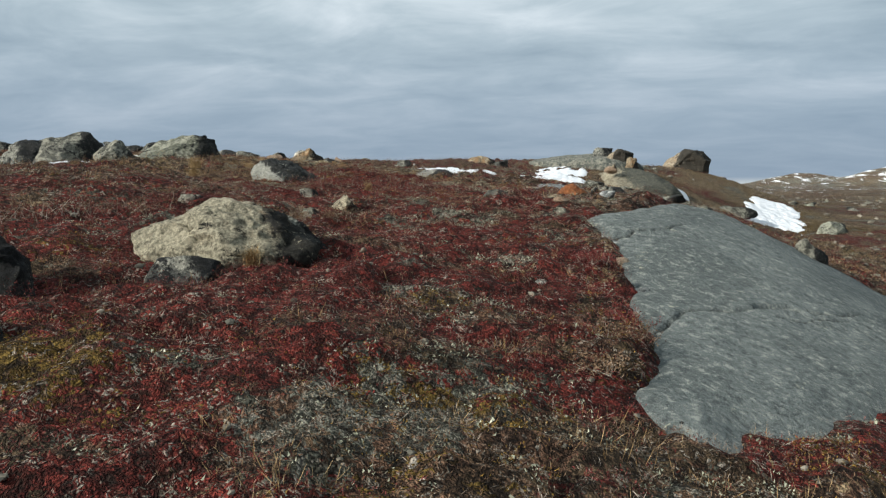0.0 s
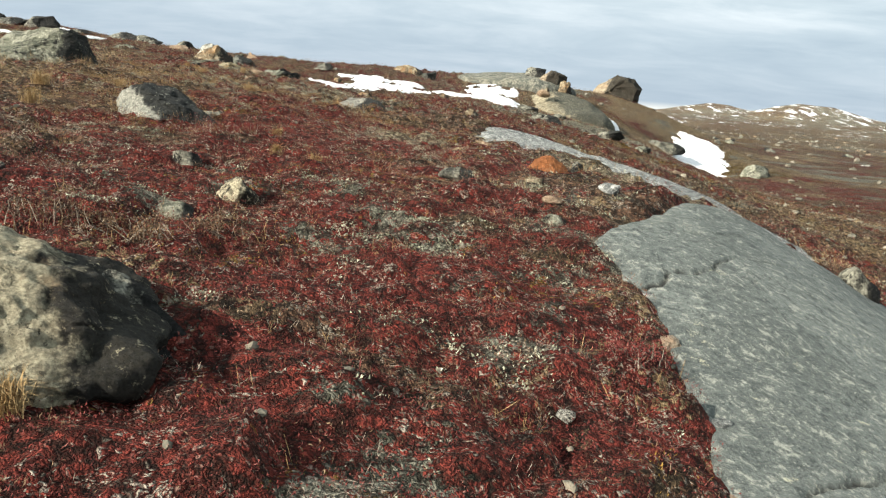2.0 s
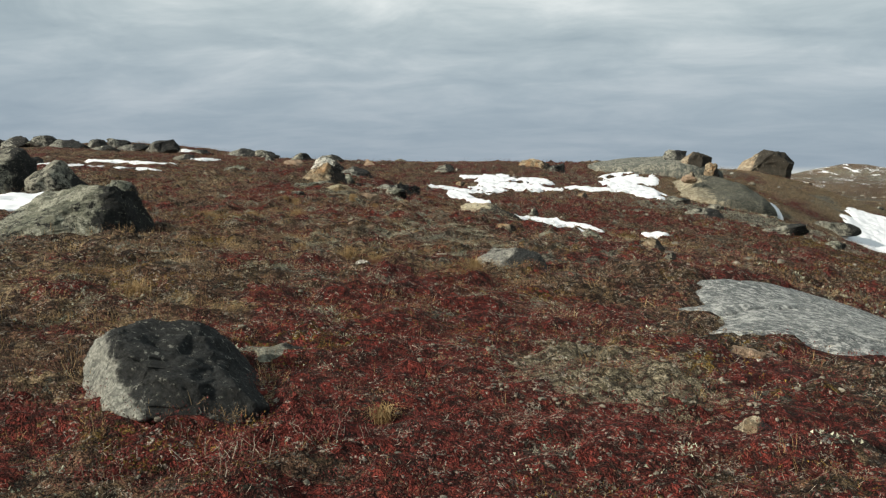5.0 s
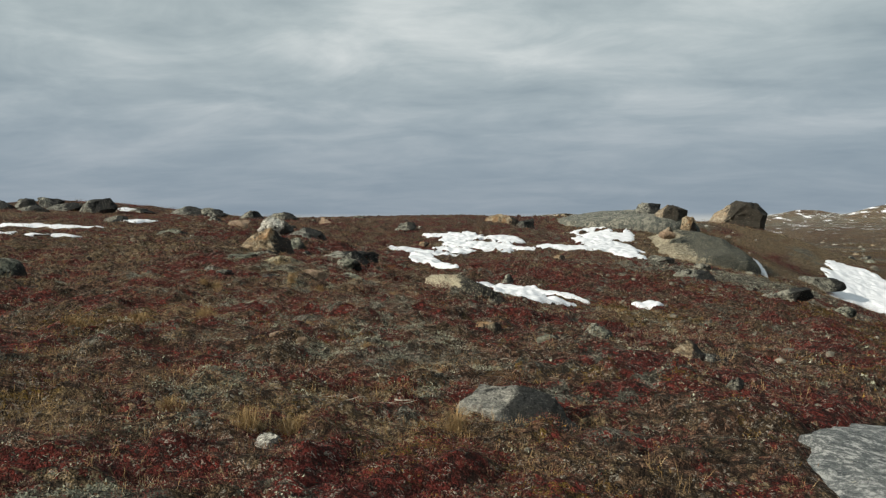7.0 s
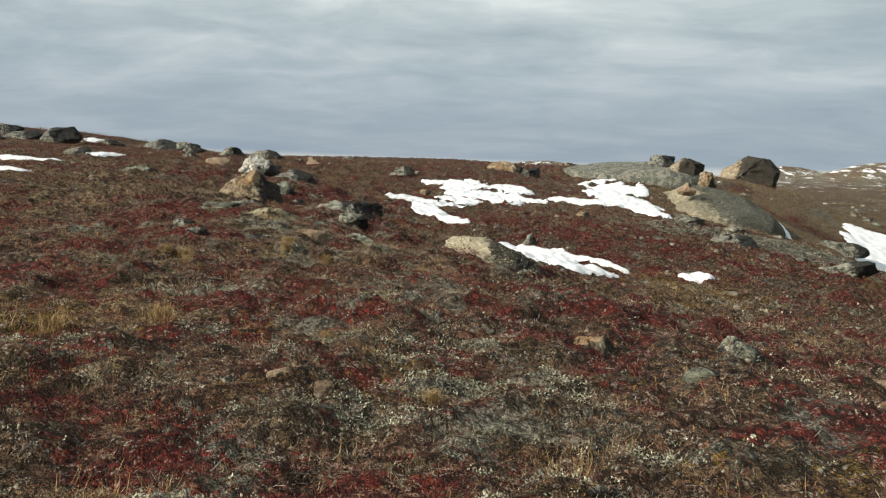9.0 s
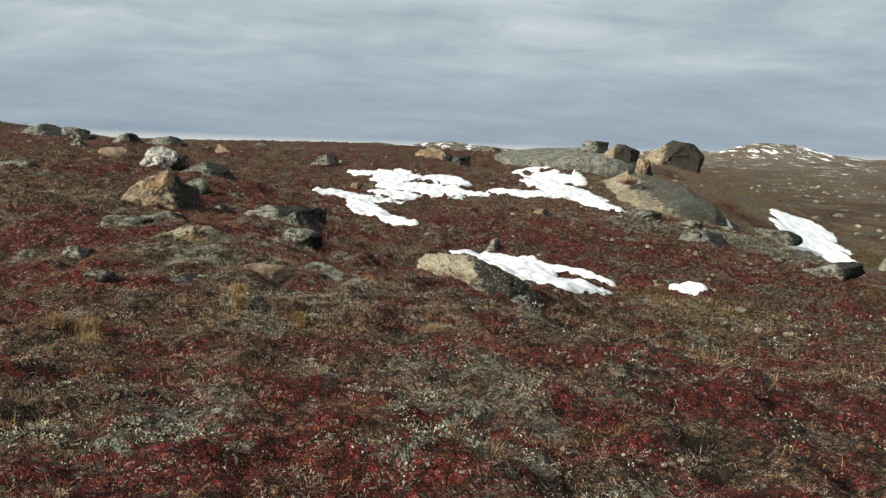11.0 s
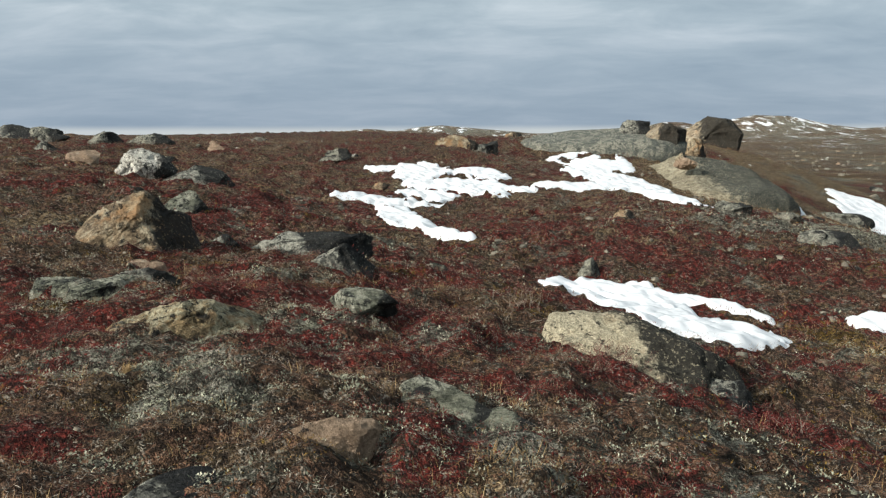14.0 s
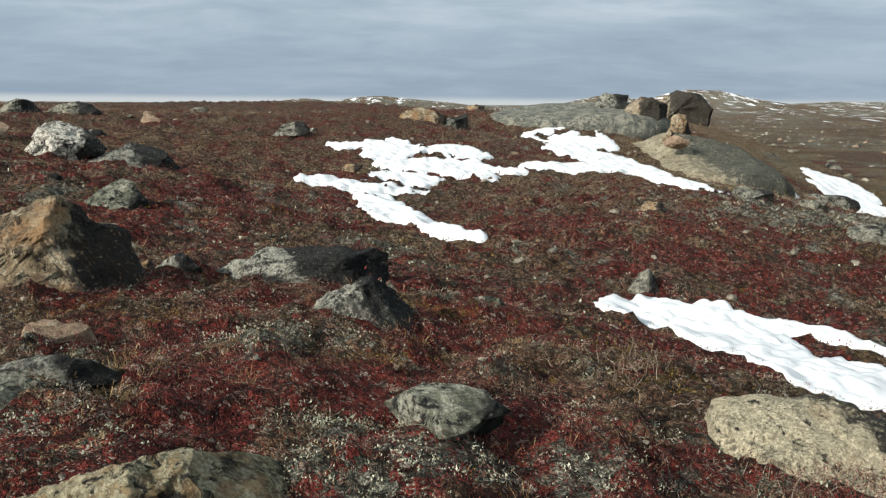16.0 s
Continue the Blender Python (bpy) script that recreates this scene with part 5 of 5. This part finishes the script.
def grass_tuft(x, y, tall, wide, seed):
    """One clump of dead grass: arching blades from one root."""
    rng = np.random.default_rng(seed)
    n = 260
    az, bend = rng.uniform(0, 2 * np.pi, n), rng.uniform(0.2, 1.5, n)
    L = tall * rng.uniform(0.3, 1.2, n)
    root = np.stack([rng.normal(0, wide * 0.35, n), rng.normal(0, wide * 0.35, n), np.full(n, -0.02)], -1)
    out = np.stack([np.cos(az), np.sin(az), np.zeros(n)], -1)
    up = np.array([0, 0, 1.0])
    side = np.stack([-np.sin(az), np.cos(az), np.zeros(n)], -1) * 0.0015
    mid = root + up * (L * 0.6)[:, None] + out * (L * bend * 0.22)[:, None]
    tip = root + up * (L * (1 - 0.42 * bend))[:, None] + out * (L * bend * 0.75)[:, None]
    v = np.stack([root - side, root + side, mid + side * 0.8, mid - side * 0.8, tip, tip], 1).reshape(-1, 3)
    i = np.arange(n)[:, None] * 6
    f = np.concatenate([i + [0, 1, 2, 3], i + [3, 2, 4, 5]])
    ob = mesh_object("grass_tuft", v, f, STRAW)
    ob.location = (x, y, at(x, y))
    return tagged(ob, "clump of straw-coloured dead grass in heath", "grass tuft", "grass tufts")


for i, (x, y, tall, wide) in enumerate(((-0.6, 15.2, 0.24, 0.09), (-1.6, 14.8, 0.18, 0.12), (-1.85, 14.65, 0.18, 0.12), (-2.4, 14.9, 0.14, 0.09), (-3.1, 22.5, 0.13, 0.08), (-2.6, 22.3, 0.1, 0.06),
                                        (-1.5, 22.3, 0.1, 0.05), (-3.95, 21.4, 0.14, 0.09), (-1.15, 5.0, 0.15, 0.06), (-3.2, 10.4, 0.2, 0.12), (-3.5, 11.4, 0.2, 0.12), (-3.0, 12.4, 0.18, 0.12),
                                        (-0.85, 9.1, 0.14, 0.05), (-0.55, 9.2, 0.14, 0.08), (-1.0, 10.6, 0.14, 0.06), (-3.9, 18.3, 0.2, 0.14), (-3.3, 18.6, 0.18, 0.14), (-4.4, 17.9, 0.2, 0.14),
                                        (-4.2, 25.2, 0.1, 0.06), (-1.4, 17.4, 0.12, 0.07), (-2.15, 18.6, 0.12, 0.05), (-3.12, 22.71, 0.12, 0.10), (-2.62, 22.37, 0.11, 0.08), (-4.04, 21.57, 0.13, 0.12), (-1.48, 22.45, 0.10, 0.08), (-4.19, 21.52, 0.12, 0.10))):
    grass_tuft(x, y, tall, wide, 400 + i)


def dwarf_shrub(x, y, wide, tall, mat, label, seed):
    """One low shrub: thin grey stems that fan out of one root, and small leaves along them."""
    rng = np.random.default_rng(seed)
    n, k = 26, 5
    az, tilt = rng.uniform(0, 2 * np.pi, n), rng.uniform(0.1, 1.15, n)
    L = tall * rng.uniform(0.6, 1.15, n)
    root = np.stack([rng.normal(0, wide * 0.28, n), rng.normal(0, wide * 0.28, n), np.full(n, -0.02)], -1)
    way = np.stack([np.cos(az) * np.sin(tilt), np.sin(az) * np.sin(tilt), np.cos(tilt)], -1)
    side = np.stack([-np.sin(az), np.cos(az), np.zeros(n)], -1)
    rows = []
    for j in range(k):
        u = j / (k - 1)
        mid = root + way * (L * u)[:, None] + rng.normal(0, 0.05, (n, 3)) * (L * u)[:, None] - np.array([0, 0, 1.0]) * (L * 0.12 * u * u)[:, None]
        r = 0.0032 * (1 - 0.75 * u)
        rows.append(np.stack([mid - side * r, mid + side * r, mid + np.array([0, 0, r * 1.6])], 1))
    v = np.stack(rows, 1)
    f = []
    for i in range(n):
        for j in range(k - 1):
            b = (i * k + j) * 3
            f += [(b, b + 1, b + 4, b + 3), (b + 1, b + 2, b + 5, b + 4), (b + 2, b, b + 3, b + 5)]
    ob = mesh_object("dwarf_shrub", v.reshape(-1, 3), f, DEAD)
    ob.location = (x, y, at(x, y))
    m = 1100
    i, u = rng.integers(0, n, m), rng.uniform(0.25, 1.05, m)
    p = root[i] + way[i] * (L[i] * u)[:, None] - np.array([0, 0, 1.0]) * (L[i] * 0.12 * u * u)[:, None] + rng.normal(0, 0.02, (m, 3))
    d = rng.normal(0, 1, (m, 3)) + np.array([0, 0, 0.6])
    d = d / np.linalg.norm(d, axis=1)[:, None] * rng.uniform(0.008, 0.017, m)[:, None]
    s = np.cross(d, rng.normal(0, 1, (m, 3)))
    s = s / np.maximum(np.linalg.norm(s, axis=1), 1e-6)[:, None] * 0.0035
    lv = np.stack([p, p + d * 0.55 + s, p + d, p + d * 0.5 - s], 1)
    leafage = mesh_object("foliage", lv.reshape(-1, 3), np.arange(m * 4).reshape(-1, 4), mat)
    leafage.parent = ob
    return tagged(ob, label, "shrub", "dwarf shrubs")


for i, (x, y, wide, tall, red) in enumerate(((-0.95, 26.35, 0.5, 0.22, 1), (-0.72, 26.45, 0.45, 0.24, 1), (-1.15, 26.6, 0.45, 0.2, 0), (-1.25, 27.95, 0.5, 0.2, 0), (-0.95, 28.3, 0.5, 0.2, 0), (-1.5, 28.3, 0.45, 0.16, 0),
                                             (-1.48, 6.72, 0.35, 0.16, 0), (-1.2, 6.6, 0.35, 0.15, 0), (-1.75, 6.6, 0.35, 0.16, 0), (-0.9, 6.9, 0.25, 0.12, 0), (-2.9, 6.4, 0.6, 0.26, 0), (-2.5, 6.6, 0.5, 0.22, 0), (-3.3, 6.2, 0.6, 0.26, 0),
                                             (0.95, 4.5, 0.3, 0.12, 0), (1.02, 5.0, 0.25, 0.12, 1), (0.75, 4.0, 0.3, 0.12, 0), (1.05, 6.0, 0.22, 0.1, 1), (-2.0, 9.9, 0.35, 0.15, 1), (-1.5, 9.95, 0.35, 0.16, 1), (-1.2, 10.3, 0.35, 0.14, 1),
                                             (0.75, 26.1, 0.4, 0.16, 1), (-0.1, 25.6, 0.5, 0.16, 1), (0.25, 25.7, 0.5, 0.16, 1))):
    dwarf_shrub(x, y, wide, tall, CRIMSON if red else HEATH, "low crimson-leaved dwarf shrub on grey stems" if red else "low brown dwarf shrub on thin grey stems", 800 + i)


TWIGS = ((-1.50, 15.45, 0.13, -0.5, 0.004), (-1.38, 15.4, 0.15, -0.2, 0.005), (-1.28, 15.42, 0.1, 0.9, 0.003), (-1.13, 15.65, 0.16, -0.6, 0.006), (-1.02, 15.55, 0.18, -1.0, 0.008), (-0.95, 15.4, 0.1, 0.4, 0.004),
         (-3.0, 13.6, 0.12, 0.3, 0.004), (-2.3, 16.2, 0.1, 1.2, 0.003))
BLEACHED, kk = material("bleached_dead_wood")
finish(kk, kk.mix(kk.noise(kk.stretch(kk.add("ShaderNodeTexCoord").outputs["Object"], (1, 1, 0.15)), 60.0), (0.18, 0.16, 0.13), (0.40, 0.37, 0.31)), 0.8, None, specular=0.15)


def dead_twig(x, y, length, az, thick, seed, fork=True):
    """One bleached dead shrub stem on the ground, crooked, with a side branch."""
    rng = np.random.default_rng(seed)

    def stem(p, way, L, r):
        vs, fs = [], []
        n, base = 7, 0
        way = np.array(way, float)
        mids = []
        for i in range(n):
            ring = []
            side = np.cross(way, (0, 0, 1.0))
            side = side / max(1e-6, np.linalg.norm(side))
            up = np.cross(side, way)
            for a in range(5):
                q = 2 * math.pi * a / 5
                ring.append(p + (side * math.cos(q) + up * math.sin(q)) * r * (1 - 0.8 * i / (n - 1)))
            vs.append(np.array(ring))
            mids.append((p.copy(), way.copy()))
            p = p + way * L / (n - 1)
            way = way + rng.normal(0, 0.22, 3) * (1, 1, 0.4)
            way = way / np.linalg.norm(way)
        for i in range(n - 1):
            for a in range(5):
                fs.append((base + i * 5 + a, base + i * 5 + (a + 1) % 5, base + i * 5 + 5 + (a + 1) % 5, base + i * 5 + 5 + a))
        return mids, np.concatenate(vs), fs

    mids, verts, faces = stem(np.array((0.0, 0.0, 0.035)), (math.cos(az), math.sin(az), 0.12), length, thick)
    ob = mesh_object("dead_twig", verts, faces, BLEACHED)
    if fork:
        verts, faces = stem(mids[3][0], (math.cos(az + 0.8), math.sin(az + 0.8), 0.2), length * 0.45, thick * 0.6)[1:]
        mesh_object("side_branch", verts, faces, BLEACHED).parent = ob
    ob.location = (x, y, at(x, y))
    return tagged(ob, "bleached dead shrub stem lying on lichen heath", "twig", "dead twigs")


for i, (x, y, length, az, thick) in enumerate(TWIGS):
    dead_twig(x, y, length, az, thick, 700 + i, i % 3 != 1)


# ---- loose stones ----
def scattered_stones():
    rng = np.random.default_rng(77)
    kinds = []
    for i, mat in enumerate((ROCK_GREY, ROCK_TAN, ROCK_WHITE, ROCK_GREEN, ROCK_WARM)):
        q, f = rock_points((1.0, 0.75, 0.5), 500 + i, (), 8, 0.05, 2)
        me = mesh_object("stone", q, f, mat)
        me.data.set_sharp_from_angle(angle=radians(40))
        kinds.append(me)
    words = ("small grey stone in heath", "small tan stone in heath", "small white-crusted stone in heath", "small grey-green stone in heath", "small brown stone in heath")
    first = [True] * 5

    def drop(x, y, size, i):
        m = pose(x, y, at(x, y) + size * 0.02, rng.uniform(-15, 15), rng.uniform(-15, 15), rng.uniform(0, 360))
        if first[i]:
            ob, first[i] = kinds[i], False
            tagged(ob, words[i], "stone", "scattered stones")
        else:
            ob = kinds[i].copy()
            scene.collection.objects.link(ob)
        ob.matrix_world = m @ Matrix.Diagonal((size, size, size, 1))

    x, y = free_spots(rng, 420, -7, 4, 1.5, 30, near=4.5)
    w = np.clip(cover(x, y)[2] + 0.25, 0, 1)
    for i in np.nonzero(rng.uniform(0, 1, len(x)) < w)[0]:
        drop(x[i], y[i], float(rng.choice((0.03, 0.04, 0.06, 0.09, 0.13), p=(0.3, 0.3, 0.2, 0.14, 0.06))), int(rng.integers(0, 5)))
    x, y = free_spots(rng, 120, -22, 20, 16, 58, beyond=5)
    for i in range(len(x)):
        drop(x[i], y[i], float(rng.uniform(0.1, 0.36)), int(rng.integers(0, 5)))
    x, y = free_spots(rng, 150, 18, 120, 40, 190)
    for i in range(len(x)):
        drop(x[i], y[i], float(rng.uniform(0.35, 1.3)), int(rng.integers(0, 5)))


scattered_stones()


def pebbles(name, mat, count, box, sizes, seed, label, **where):
    """Many small angular stones, bedded in the heath."""
    rng = np.random.default_rng(seed)
    p, faces = ball(1)
    x, y = free_spots(rng, count, *box, **where)
    n = len(x)
    size = rng.uniform(sizes[0] ** 0.5, sizes[1] ** 0.5, n) ** 2
    shape = p[None] * rng.uniform(0.7, 1.25, (n, len(p), 1)) * np.stack([rng.uniform(0.6, 1.2, n), rng.uniform(0.5, 1.0, n), rng.uniform(0.35, 0.7, n)], -1)[:, None]
    a = rng.uniform(0, 2 * np.pi, n)[:, None]
    v = np.stack([shape[..., 0] * np.cos(a) - shape[..., 1] * np.sin(a), shape[..., 0] * np.sin(a) + shape[..., 1] * np.cos(a), shape[..., 2] + 0.15], -1) * (size / 2)[:, None, None]
    v = v + np.stack([x, y, ground(x, y)], -1)[:, None]
    f = faces[None] + (np.arange(n) * len(p))[:, None, None]
    ob = mesh_object(name, v.reshape(-1, 3), f.reshape(-1, 3), mat, False)
    return tagged(ob, label, "pebbles", "", "stuff")


PEBBLE = leaf_material("mixed_pebble_stone", (0.05, 0.05, 0.042), (0.11, 0.105, 0.085), (0.20, 0.175, 0.135), (0.36, 0.33, 0.27))
pebbles("pebbles", PEBBLE, 1500, (-7, 4, 2, 30), (0.015, 0.06), 601, "small pale and grey pebbles in heath", near=4.5)
pebbles("pebbles", PEBBLE, 1400, (-26, 24, 14, 60), (0.04, 0.2), 602, "pale and grey stones scattered over the hillside", beyond=4.5)
pebbles("pebbles", PEBBLE, 800, (4, 26, 8, 46), (0.05, 0.22), 605, "pale stones scattered below the outcrop", beyond=5)
pebbles("pebbles", PEBBLE, 1300, (14, 190, 40, 300), (0.2, 0.9), 603, "grey stones scattered over the plain")
pebbles("pebbles", PEBBLE, 260, (-0.5, 1.0, 10.8, 12.4), (0.015, 0.05), 604, "fine gravel on bare ground")
